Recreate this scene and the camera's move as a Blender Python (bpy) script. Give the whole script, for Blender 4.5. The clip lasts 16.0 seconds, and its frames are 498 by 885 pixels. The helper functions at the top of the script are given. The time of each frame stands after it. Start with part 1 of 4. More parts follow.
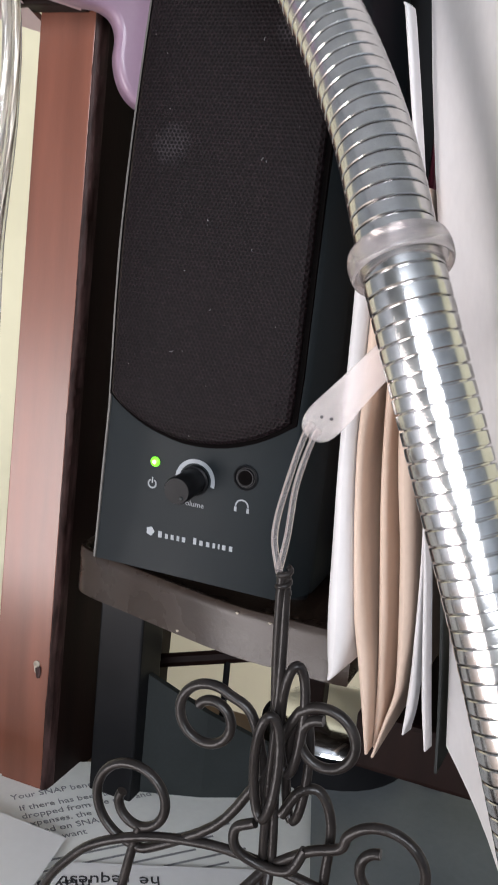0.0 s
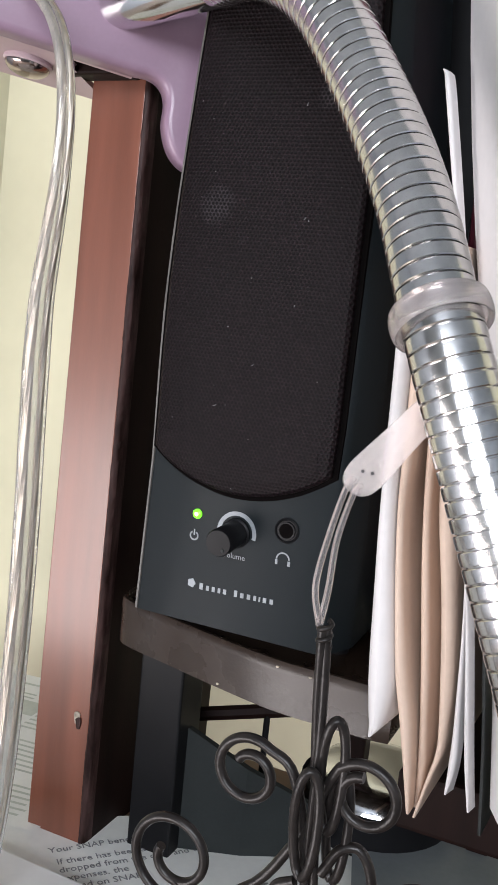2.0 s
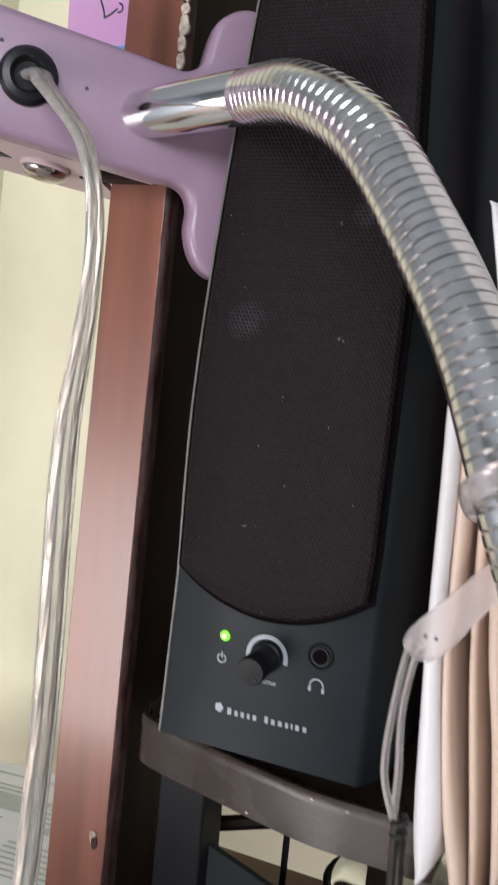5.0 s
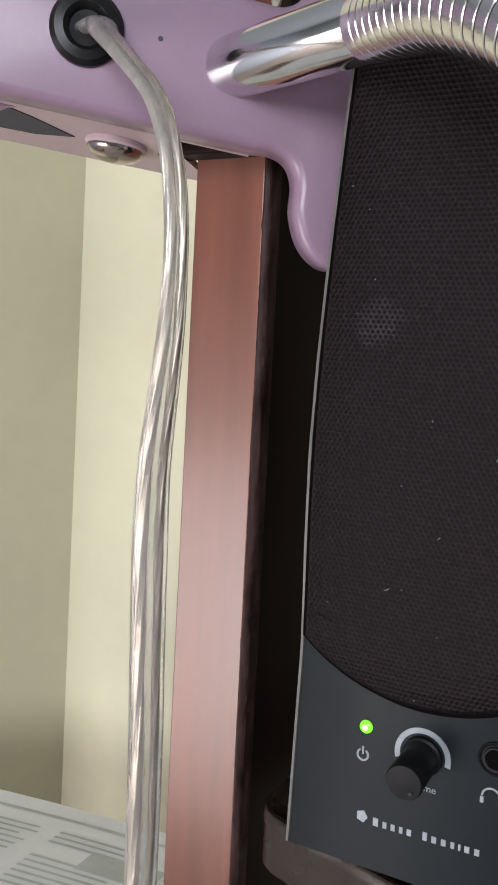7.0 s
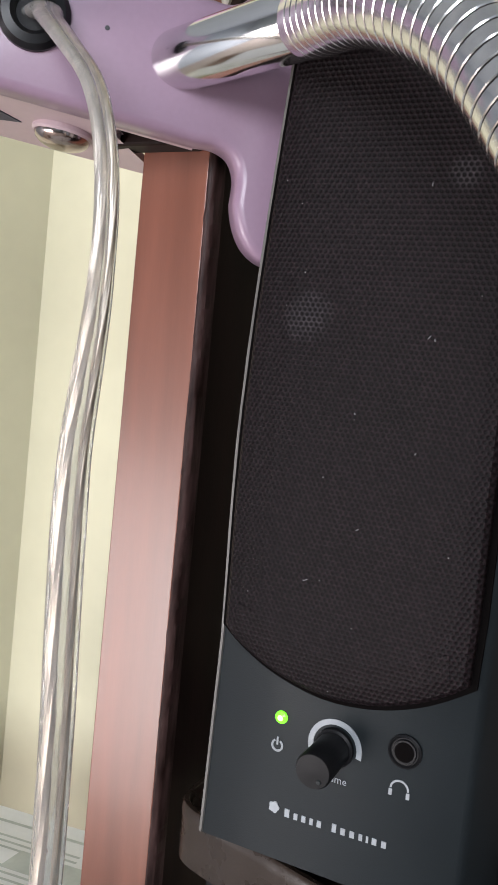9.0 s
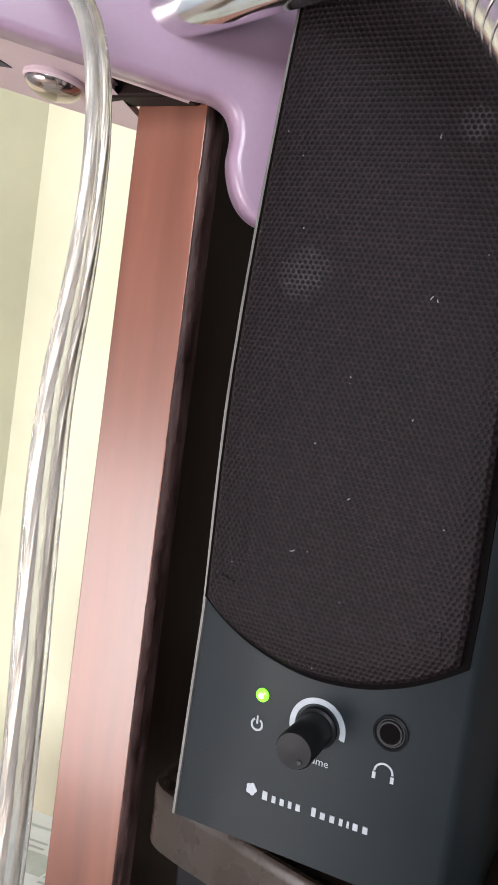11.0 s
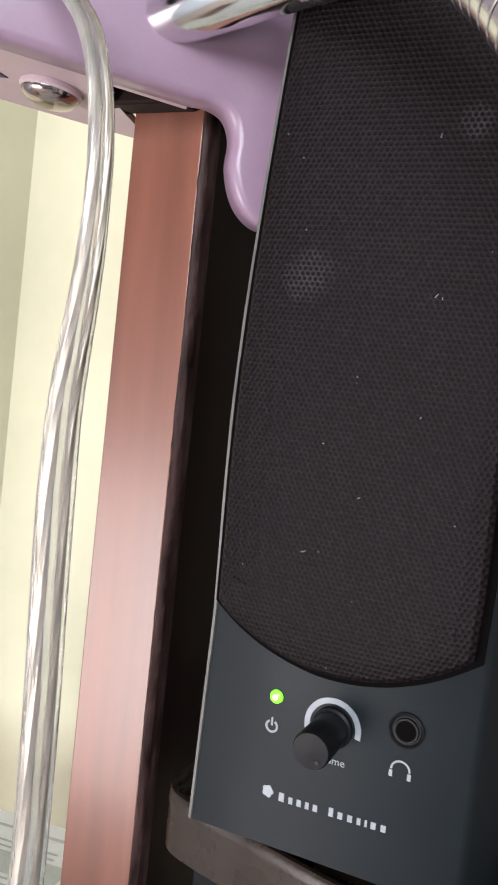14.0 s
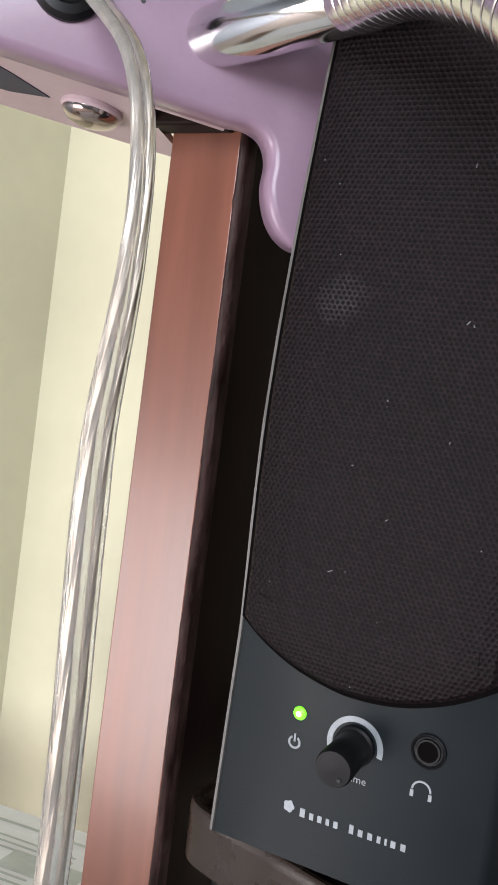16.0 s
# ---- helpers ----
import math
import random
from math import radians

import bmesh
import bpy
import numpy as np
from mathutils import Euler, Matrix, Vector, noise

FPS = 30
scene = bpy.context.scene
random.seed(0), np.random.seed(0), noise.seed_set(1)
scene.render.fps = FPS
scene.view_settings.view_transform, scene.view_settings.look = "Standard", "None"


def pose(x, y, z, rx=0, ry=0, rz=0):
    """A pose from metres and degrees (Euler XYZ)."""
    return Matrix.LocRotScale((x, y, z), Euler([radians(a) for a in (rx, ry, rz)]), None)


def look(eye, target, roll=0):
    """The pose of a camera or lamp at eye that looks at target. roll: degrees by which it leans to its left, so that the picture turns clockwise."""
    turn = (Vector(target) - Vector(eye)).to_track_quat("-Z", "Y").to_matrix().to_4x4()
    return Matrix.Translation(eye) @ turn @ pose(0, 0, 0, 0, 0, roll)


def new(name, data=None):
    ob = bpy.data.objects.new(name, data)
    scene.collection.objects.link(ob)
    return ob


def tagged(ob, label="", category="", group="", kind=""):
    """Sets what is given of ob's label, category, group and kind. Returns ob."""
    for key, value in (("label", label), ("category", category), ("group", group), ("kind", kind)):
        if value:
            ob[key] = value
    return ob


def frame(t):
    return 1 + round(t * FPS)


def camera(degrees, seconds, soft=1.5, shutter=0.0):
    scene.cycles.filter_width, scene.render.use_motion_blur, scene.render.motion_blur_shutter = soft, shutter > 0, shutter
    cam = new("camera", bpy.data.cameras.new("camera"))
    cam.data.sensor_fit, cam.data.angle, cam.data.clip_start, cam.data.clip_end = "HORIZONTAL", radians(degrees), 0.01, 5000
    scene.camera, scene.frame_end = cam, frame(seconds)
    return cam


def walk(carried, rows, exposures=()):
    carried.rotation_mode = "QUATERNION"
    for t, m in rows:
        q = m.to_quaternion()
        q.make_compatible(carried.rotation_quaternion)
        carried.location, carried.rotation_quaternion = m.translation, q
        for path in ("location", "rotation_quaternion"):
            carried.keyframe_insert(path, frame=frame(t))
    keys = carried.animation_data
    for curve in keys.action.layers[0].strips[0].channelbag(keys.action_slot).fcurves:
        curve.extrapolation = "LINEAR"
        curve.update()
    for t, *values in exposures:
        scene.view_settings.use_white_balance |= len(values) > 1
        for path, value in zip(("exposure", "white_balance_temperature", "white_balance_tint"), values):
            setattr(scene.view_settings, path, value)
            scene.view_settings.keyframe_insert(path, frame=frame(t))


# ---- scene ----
cam = camera(30.4, 16.0, 1.5, 0.5)
PATH = [
    (0, (0.011, 0.039, 0.143), (-0.698, 1.865, -0.261), 5.7),
    (0.5, (0.013, 0.035, 0.145), (-0.73, 1.857, -0.212), 5.6),
    (1, (0.013, 0.035, 0.145), (-0.766, 1.846, -0.194), 5.8),
    (1.5, (0.011, 0.038, 0.143), (-0.784, 1.845, -0.173), 5.8),
    (2, (0.012, 0.036, 0.144), (-0.797, 1.841, -0.158), 5.6),
    (2.5, (0.012, 0.036, 0.144), (-0.809, 1.836, -0.144), 5.6),
    (3, (0.012, 0.035, 0.146), (-0.812, 1.836, -0.132), 5.6),
    (3.2, (0.012, 0.035, 0.145), (-0.814, 1.836, -0.128), 5.5),
    (5.3, (-0.027, 0.045, 0.182), (-0.801, 1.876, -0.042), 5.3),
    (5.5, (-0.048, 0.067, 0.188), (-0.858, 1.883, -0.033), 4.3),
    (6, (-0.051, 0.101, 0.182), (-0.959, 1.86, -0.104), 1.3),
    (6.5, (-0.051, 0.106, 0.175), (-1.021, 1.832, -0.112), 0.8),
    (7, (-0.049, 0.102, 0.176), (-1.022, 1.827, -0.096), 2.0),
    (7.5, (-0.047, 0.104, 0.172), (-1.002, 1.843, -0.083), 2.9),
    (8, (-0.045, 0.1, 0.174), (-0.983, 1.849, -0.073), 4.0),
    (8.5, (-0.042, 0.104, 0.17), (-0.982, 1.854, -0.066), 4.5),
    (9, (-0.037, 0.105, 0.169), (-0.958, 1.866, -0.06), 4.7),
    (9.5, (-0.041, 0.107, 0.165), (-0.941, 1.878, -0.065), 5.1),
    (11.8, (-0.042, 0.115, 0.158), (-0.926, 1.895, -0.066), 7.6),
    (12, (-0.045, 0.115, 0.158), (-0.905, 1.905, -0.078), 7.1),
    (12.5, (-0.048, 0.119, 0.153), (-0.902, 1.912, -0.088), 7.0),
    (13, (-0.046, 0.113, 0.16), (-0.896, 1.907, -0.076), 6.9),
    (13.5, (-0.041, 0.111, 0.162), (-0.908, 1.899, -0.065), 6.3),
    (14, (-0.045, 0.111, 0.157), (-0.921, 1.897, -0.052), 5.3),
    (14.5, (-0.048, 0.107, 0.158), (-0.943, 1.885, -0.043), 5.6),
    (15, (-0.047, 0.11, 0.156), (-0.946, 1.885, -0.048), 6.0),
    (15.5, (-0.044, 0.105, 0.159), (-0.958, 1.873, -0.043), 6.2),
    (16, (-0.046, 0.107, 0.161), (-0.964, 1.872, -0.044), 6.5),
]
EXPOSURE = [(0.0, -0.08), (3.2, -0.06), (5.3, -0.15), (6.0, -0.3), (7.0, -0.26), (8.5, -0.1), (9.5, 0.1), (12.0, 0.46), (13.0, 0.42), (14.5, 0.14), (16.0, 0.04)]
walk(cam, [(t, look(eye, target, roll)) for t, eye, target, roll in PATH], EXPOSURE)


# ---- light ----
DESK = -0.098
world = bpy.data.worlds.new("world")
scene.world = world
world.use_nodes = True
sky = world.node_tree.nodes.new("ShaderNodeTexSky")
sky.sky_type, sky.sun_disc = "NISHITA", False
sky.sun_elevation, sky.sun_rotation = radians(35), radians(-60)
world.node_tree.links.new(sky.outputs[0], world.node_tree.nodes["Background"].inputs[0])
world.node_tree.nodes["Background"].inputs[1].default_value = 0.12


def area(name, eye, target, size_x, size_y, watts, colour):
    lamp = bpy.data.lights.new(name, "AREA")
    lamp.shape, lamp.size, lamp.size_y, lamp.energy, lamp.color = "RECTANGLE", size_x, size_y, watts, colour
    ob = new(name, lamp)
    ob.matrix_world = look(eye, target)
    return ob


# daylight by the low window behind the camera; second lamp is added fill
area("window_daylight", (-1.55, -2.17, -0.89), (-1.45, 0.0, -0.70), 1.9, 1.12, 82, (1.0, 0.94, 0.95))
area("window_daylight", (0.55, -2.17, 0.72), (0.2, 0.0, 0.1), 1.5, 0.75, 62, (0.90, 0.93, 1.0))


# ---- materials ----
def material(name, colour=(0.5, 0.5, 0.5), rough=0.5, metal=0.0, spec=0.5, vary=0.0, vary_scale=40.0, bump=0.0, bump_scale=400.0,
             stretch=(1, 1, 1), grain=0.35, second=None, coat=0.0, coat_rough=0.1, transmission=0.0, ior=1.45, rough_vary=0.0, emit=None):
    """A surface with variation at two scales: broad stains and fine grain."""
    m = bpy.data.materials.new(name)
    m.use_nodes = True
    nt = m.node_tree
    b = nt.nodes["Principled BSDF"]
    b.inputs["Base Color"].default_value = (*colour, 1)
    b.inputs["Roughness"].default_value = rough
    b.inputs["Metallic"].default_value = metal
    b.inputs["Specular IOR Level"].default_value = spec
    b.inputs["Coat Weight"].default_value = coat
    b.inputs["Coat Roughness"].default_value = coat_rough
    b.inputs["Transmission Weight"].default_value = transmission
    b.inputs["IOR"].default_value = ior
    if emit:
        b.inputs["Emission Color"].default_value = (*emit[0], 1)
        b.inputs["Emission Strength"].default_value = emit[1]
    if vary or bump or rough_vary:
        tc = nt.nodes.new("ShaderNodeTexCoord")
        mp = nt.nodes.new("ShaderNodeMapping")
        mp.inputs["Scale"].default_value = stretch
        nt.links.new(tc.outputs["Object"], mp.inputs[0])
        broad = nt.nodes.new("ShaderNodeTexNoise")
        broad.inputs["Scale"].default_value = vary_scale
        broad.inputs["Detail"].default_value = 6
        nt.links.new(mp.outputs[0], broad.inputs["Vector"])
        fine = nt.nodes.new("ShaderNodeTexNoise")
        fine.inputs["Scale"].default_value = bump_scale
        fine.inputs["Detail"].default_value = 3
        nt.links.new(mp.outputs[0], fine.inputs["Vector"])
        if vary:
            mix = nt.nodes.new("ShaderNodeMix")
            mix.data_type = "RGBA"
            dark = second or tuple(c * (1 - vary) for c in colour)
            mix.inputs["A"].default_value = (*dark, 1)
            mix.inputs["B"].default_value = (*[min(1, c * (1 + 0.4 * vary)) for c in colour], 1)
            ramp = nt.nodes.new("ShaderNodeMapRange")
            ramp.inputs["From Min"].default_value, ramp.inputs["From Max"].default_value = 0.3, 0.7
            add = nt.nodes.new("ShaderNodeMath")
            add.operation = "MULTIPLY_ADD"
            nt.links.new(fine.outputs[0], add.inputs[0])
            add.inputs[1].default_value = grain
            nt.links.new(broad.outputs[0], add.inputs[2])
            sub = nt.nodes.new("ShaderNodeMath")
            sub.operation = "SUBTRACT"
            nt.links.new(add.outputs[0], sub.inputs[0])
            sub.inputs[1].default_value = grain / 2
            nt.links.new(sub.outputs[0], ramp.inputs[0])
            nt.links.new(ramp.outputs[0], mix.inputs["Factor"])
            nt.links.new(mix.outputs["Result"], b.inputs["Base Color"])
        if rough_vary:
            rr = nt.nodes.new("ShaderNodeMapRange")
            rr.inputs["From Min"].default_value, rr.inputs["From Max"].default_value = 0.3, 0.7
            rr.inputs["To Min"].default_value = max(0.02, rough - rough_vary)
            rr.inputs["To Max"].default_value = rough + rough_vary
            nt.links.new(broad.outputs[0], rr.inputs[0])
            nt.links.new(rr.outputs[0], b.inputs["Roughness"])
        if bump:
            bp = nt.nodes.new("ShaderNodeBump")
            bp.inputs["Strength"].default_value = bump
            bp.inputs["Distance"].default_value = 0.0004
            nt.links.new(fine.outputs[0], bp.inputs["Height"])
            nt.links.new(bp.outputs[0], b.inputs["Normal"])
    return m


PLASTIC = material("slate_plastic", (0.0114, 0.0150, 0.0170), 0.44, spec=0.15, vary=0.12, vary_scale=30, bump=0.12, bump_scale=2500, rough_vary=0.05)
BLACK = material("black_plastic", (0.0085, 0.0085, 0.0095), 0.42, spec=0.16, vary=0.2, vary_scale=60, bump=0.08, bump_scale=1500)
BLACK_GLOSS = material("black_gloss", (0.008, 0.008, 0.009), 0.3, spec=0.3, vary=0.2, vary_scale=60)
PRINT = material("light_print", (0.29, 0.31, 0.33), 0.5, vary=0.15, vary_scale=300)
LED = material("green_led", (0.14, 0.6, 0.04), 0.25, emit=((0.22, 1.0, 0.03), 1.1))
LED_CORE = material("green_led_core", (0.3, 0.8, 0.2), 0.25, emit=((0.60, 1.0, 0.25), 3.0))
# near black, painted on plates for the dark inside gaps and holes
GAP = material("gap_shade_black", (0.0028, 0.0022, 0.0022), 0.9, spec=0.05)
GREY_INK = material("grey_ink", (0.26, 0.26, 0.27), 0.7, vary=0.3, vary_scale=500)
COLOUR_PRINT = material("green_grey_print", (0.54, 0.565, 0.50), 0.8, vary=0.15, vary_scale=60)
WOOD = material("red_brown_varnish", (0.192, 0.064, 0.037), 0.38, vary=0.45, vary_scale=7, stretch=(9, 9, 0.7), grain=0.08, bump=0.02, bump_scale=300, coat=0.50, coat_rough=0.22, rough_vary=0.07)
WORN = material("worn_edge", (0.046, 0.025, 0.023), 0.45, spec=0.18, vary=0.9, vary_scale=240, second=(0.012, 0.005, 0.004), stretch=(1, 1, 0.22), bump=0.5, bump_scale=700)
BARE = material("bare_wood", (0.42, 0.36, 0.29), 0.7, vary=0.5, vary_scale=400, bump=0.4, bump_scale=900)
# dark wood; also painted on the post's shaded side and behind the clamp
DARK_AND_SHADED_WOOD = material("dark_and_shaded_wood", (0.0125, 0.0055, 0.0045), 0.6, spec=0.13, vary=0.4, vary_scale=20, stretch=(5, 5, 0.8), bump=0.1, bump_scale=300)
SHELF = material("brown_shelf", (0.029, 0.0190, 0.0140), 0.28, spec=0.42, vary=0.28, vary_scale=45, bump=0.12, bump_scale=900, rough_vary=0.08)
LILAC = material("lilac_lacquer", (0.275, 0.183, 0.252), 0.34, vary=0.08, vary_scale=25, bump=0.04, bump_scale=600, coat=0.15)
# paler copy of the lilac, with the light from below put into its colour
LILAC_LIT = material("lit_lilac", (0.50, 0.38, 0.41), 0.4, vary=0.08, vary_scale=30)
NICKEL = material("dull_nickel", (0.42, 0.35, 0.33), 0.16, metal=1.0, rough_vary=0.04, vary_scale=300)
CHROME = material("chrome", (0.78, 0.78, 0.78), 0.13, metal=1.0, rough_vary=0.03, vary_scale=90)
STEEL = material("gooseneck_steel", (0.76, 0.75, 0.74), 0.19, metal=1.0, rough_vary=0.03, vary_scale=200, vary=0.12)
CLEAR = material("clear_vinyl", (0.95, 0.95, 0.93), 0.10, transmission=0.86, ior=1.42, vary=0.25, vary_scale=90, stretch=(4, 4, 0.25), bump=0.5, bump_scale=260)
FROST = material("frosted_plastic", (0.88, 0.83, 0.82), 0.24, transmission=0.88, ior=1.4, bump=0.05, bump_scale=200)
COPPER = material("tinned_strands", (0.80, 0.71, 0.60), 0.38, metal=1.0, vary=0.2, vary_scale=500, stretch=(1, 1, 0.1))
WALL = material("cream_paint", (0.63, 0.60, 0.432), 0.6, vary=0.07, vary_scale=5, bump=0.35, bump_scale=60)
# white paper toned darker to hold down the light on the standing sheets
TONED_PAPER = material("toned_white_paper", (0.72, 0.70, 0.70), 0.65, vary=0.08, vary_scale=30, bump=0.15, bump_scale=260)
PAPER = material("white_paper", (0.80, 0.79, 0.785), 0.7, vary=0.05, vary_scale=15, bump=0.08, bump_scale=300)
NEWS = material("newsprint", (0.84, 0.84, 0.80), 0.8, vary=0.08, vary_scale=15, bump=0.1, bump_scale=300)
TAN = material("tan_paper", (0.67, 0.52, 0.42), 0.65, vary=0.08, vary_scale=25, bump=0.1, bump_scale=500)
INK = material("ink", (0.05, 0.05, 0.055), 0.7, vary=0.3, vary_scale=500)
IRON = material("dusty_iron", (0.0085, 0.007, 0.0066), 0.30, metal=0.0, spec=0.32, vary=0.45, vary_scale=200, second=(0.022, 0.0185, 0.017), bump=0.25, bump_scale=900)
CHARCOAL = material("charcoal_plastic", (0.022, 0.026, 0.026), 0.5, spec=0.25, vary=0.25, vary_scale=30, bump=0.08, bump_scale=900)
MAROON = material("maroon_card", (0.085, 0.012, 0.022), 0.5, vary=0.4, vary_scale=30)
FLOOR = material("floor_boards", (0.42, 0.355, 0.31), 0.5, vary=0.3, vary_scale=6, stretch=(1, 8, 1))
WHITE_WALL = material("grey_paint", (0.30, 0.335, 0.38), 0.7, vary=0.05, vary_scale=4, bump=0.2, bump_scale=60)
PINK = material("pink_note", (0.62, 0.33, 0.56), 0.7, vary=0.06, vary_scale=30)
BLUE = material("blue_tape", (0.10, 0.36, 0.62), 0.5, vary=0.06, vary_scale=30)


def grille_material():
    """Dark open net: holes in a triangular lattice 1.4 mm apart, with glints painted into the thread colour."""
    m = bpy.data.materials.new("grille_cloth")
    m.use_nodes = True
    nt = m.node_tree
    b = nt.nodes["Principled BSDF"]
    b.inputs["Roughness"].default_value = 0.55
    b.inputs["Specular IOR Level"].default_value = 0.13
    tc = nt.nodes.new("ShaderNodeTexCoord")
    sep = nt.nodes.new("ShaderNodeSeparateXYZ")
    nt.links.new(tc.outputs["Object"], sep.inputs[0])

    def maths(op, a, c):
        n = nt.nodes.new("ShaderNodeMath")
        n.operation = op
        for k, v in ((0, a), (1, c)):
            if isinstance(v, (int, float)):
                n.inputs[k].default_value = v
            elif v is not None:
                nt.links.new(v, n.inputs[k])
        return n.outputs[0]
    wave = None
    for angle in (90, 30, 150):
        kx, kz = (4 * math.pi / math.sqrt(3) / 0.00142 * f(radians(angle)) for f in (math.cos, math.sin))
        along = maths("ADD", maths("MULTIPLY", sep.outputs[0], kx), maths("MULTIPLY", sep.outputs[2], kz))
        one = maths("COSINE", along, None)
        wave = one if wave is None else maths("ADD", wave, one)
    hole = nt.nodes.new("ShaderNodeMapRange")
    hole.inputs["From Min"].default_value, hole.inputs["From Max"].default_value = -1.1, 1.6
    hole.inputs["To Min"].default_value, hole.inputs["To Max"].default_value = 1.0, 0.0
    nt.links.new(wave, hole.inputs[0])
    weave = hole.outputs[0]
    fibre = nt.nodes.new("ShaderNodeTexNoise")
    fibre.inputs["Scale"].default_value = 900
    fibre.inputs["Detail"].default_value = 2
    nt.links.new(tc.outputs["Object"], fibre.inputs["Vector"])
    glint = nt.nodes.new("ShaderNodeMapRange")
    glint.inputs["From Min"].default_value, glint.inputs["From Max"].default_value = 0.42, 0.72
    glint.inputs["To Min"].default_value, glint.inputs["To Max"].default_value = 0.75, 1.6
    nt.links.new(fibre.outputs[0], glint.inputs[0])
    noise_a = nt.nodes.new("ShaderNodeTexNoise")
    noise_a.inputs["Scale"].default_value = 35
    noise_a.inputs["Detail"].default_value = 5
    nt.links.new(tc.outputs["Object"], noise_a.inputs["Vector"])
    ramp = nt.nodes.new("ShaderNodeValToRGB")
    ramp.color_ramp.elements[0].position, ramp.color_ramp.elements[0].color = 0.20, (0.0026, 0.0014, 0.0018, 1)
    ramp.color_ramp.elements[1].position, ramp.color_ramp.elements[1].color = 0.90, (0.0108, 0.0062, 0.0076, 1)
    nt.links.new(weave, ramp.inputs[0])
    mix = nt.nodes.new("ShaderNodeMix")
    mix.data_type, mix.blend_type = "RGBA", "MULTIPLY"
    mix.inputs["Factor"].default_value = 0.4
    shine = nt.nodes.new("ShaderNodeVectorMath")
    shine.operation = "SCALE"
    nt.links.new(ramp.outputs[0], shine.inputs[0])
    nt.links.new(glint.outputs[0], shine.inputs["Scale"])
    nt.links.new(shine.outputs[0], mix.inputs["A"])
    nt.links.new(noise_a.outputs[0], mix.inputs["B"])
    # lint
    lint = nt.nodes.new("ShaderNodeTexVoronoi")
    lint.inputs["Scale"].default_value = 150
    nt.links.new(tc.outputs["Object"], lint.inputs["Vector"])
    speck = nt.nodes.new("ShaderNodeMapRange")
    speck.inputs["From Min"].default_value, speck.inputs["From Max"].default_value = 0.038, 0.015
    nt.links.new(lint.outputs["Distance"], speck.inputs[0])
    dust = nt.nodes.new("ShaderNodeMix")
    dust.data_type = "RGBA"
    nt.links.new(speck.outputs[0], dust.inputs["Factor"])
    nt.links.new(mix.outputs["Result"], dust.inputs["A"])
    dust.inputs["B"].default_value = (0.17, 0.16, 0.16, 1)
    nt.links.new(dust.outputs["Result"], b.inputs["Base Color"])
    # two patches painted pale where the threads catch the light
    pale = None
    for cx, cz, rr in ((-0.1345, 0.1750, 0.0075), (-0.0985, 0.2110, 0.0045)):
        dx = maths("MULTIPLY", maths("SUBTRACT", sep.outputs[0], cx), 1.0 / rr)
        dz = maths("MULTIPLY", maths("SUBTRACT", sep.outputs[2], cz), 1.0 / rr)
        d2 = maths("ADD", maths("MULTIPLY", dx, dx), maths("MULTIPLY", dz, dz))
        spot = maths("MAXIMUM", maths("SUBTRACT", maths("MULTIPLY", noise_a.outputs[0], 2.0), d2), 0.0)
        pale = spot if pale is None else maths("ADD", pale, spot)
    catch_light = nt.nodes.new("ShaderNodeMix")
    catch_light.data_type = "RGBA"
    nt.links.new(maths("MINIMUM", maths("MULTIPLY", maths("MULTIPLY", maths("MULTIPLY", pale, maths("POWER", weave, 2.0)), glint.outputs[0]), 0.20), 0.7), catch_light.inputs["Factor"])
    nt.links.new(dust.outputs["Result"], catch_light.inputs["A"])
    catch_light.inputs["B"].default_value = (0.11, 0.10, 0.11, 1)
    nt.links.new(catch_light.outputs["Result"], b.inputs["Base Color"])
    bp = nt.nodes.new("ShaderNodeBump")
    bp.inputs["Strength"].default_value = 0.35
    bp.inputs["Distance"].default_value = 0.0005
    nt.links.new(weave, bp.inputs["Height"])
    nt.links.new(bp.outputs[0], b.inputs["Normal"])
    return m


GRILLE = grille_material()


# ---- building blocks ----
def part(name, bm, mat, parent=None, label="", smooth=False):
    """Links a bmesh as one mesh object, under a thing or a part."""
    bmesh.ops.recalc_face_normals(bm, faces=bm.faces[:])
    me = bpy.data.meshes.new(name)
    bm.to_mesh(me)
    bm.free()
    me.materials.append(mat)
    if smooth:
        me.polygons.foreach_set("use_smooth", [True] * len(me.polygons))
        me.set_sharp_from_angle(angle=radians(32))
    ob = new(name, me)
    if parent:
        ob.parent = parent
    if label:
        tagged(ob, label)
    return ob


def thing(name, label, category, group="", kind=""):
    return tagged(new(name), label, category, group, kind)


def box(x0, x1, y0, y1, z0, z1, bevel=0.0, seg=2, bm=None):
    bm = bm or bmesh.new()
    made = bmesh.ops.create_cube(bm, size=1)["verts"]
    for v in made:
        v.co = ((x0 + x1) / 2 + v.co.x * (x1 - x0), (y0 + y1) / 2 + v.co.y * (y1 - y0), (z0 + z1) / 2 + v.co.z * (z1 - z0))
    if bevel:
        edges = {e for v in made for e in v.link_edges}
        bmesh.ops.bevel(bm, geom=list(edges), offset=bevel, segments=seg, profile=0.5, affect="EDGES")
    return bm


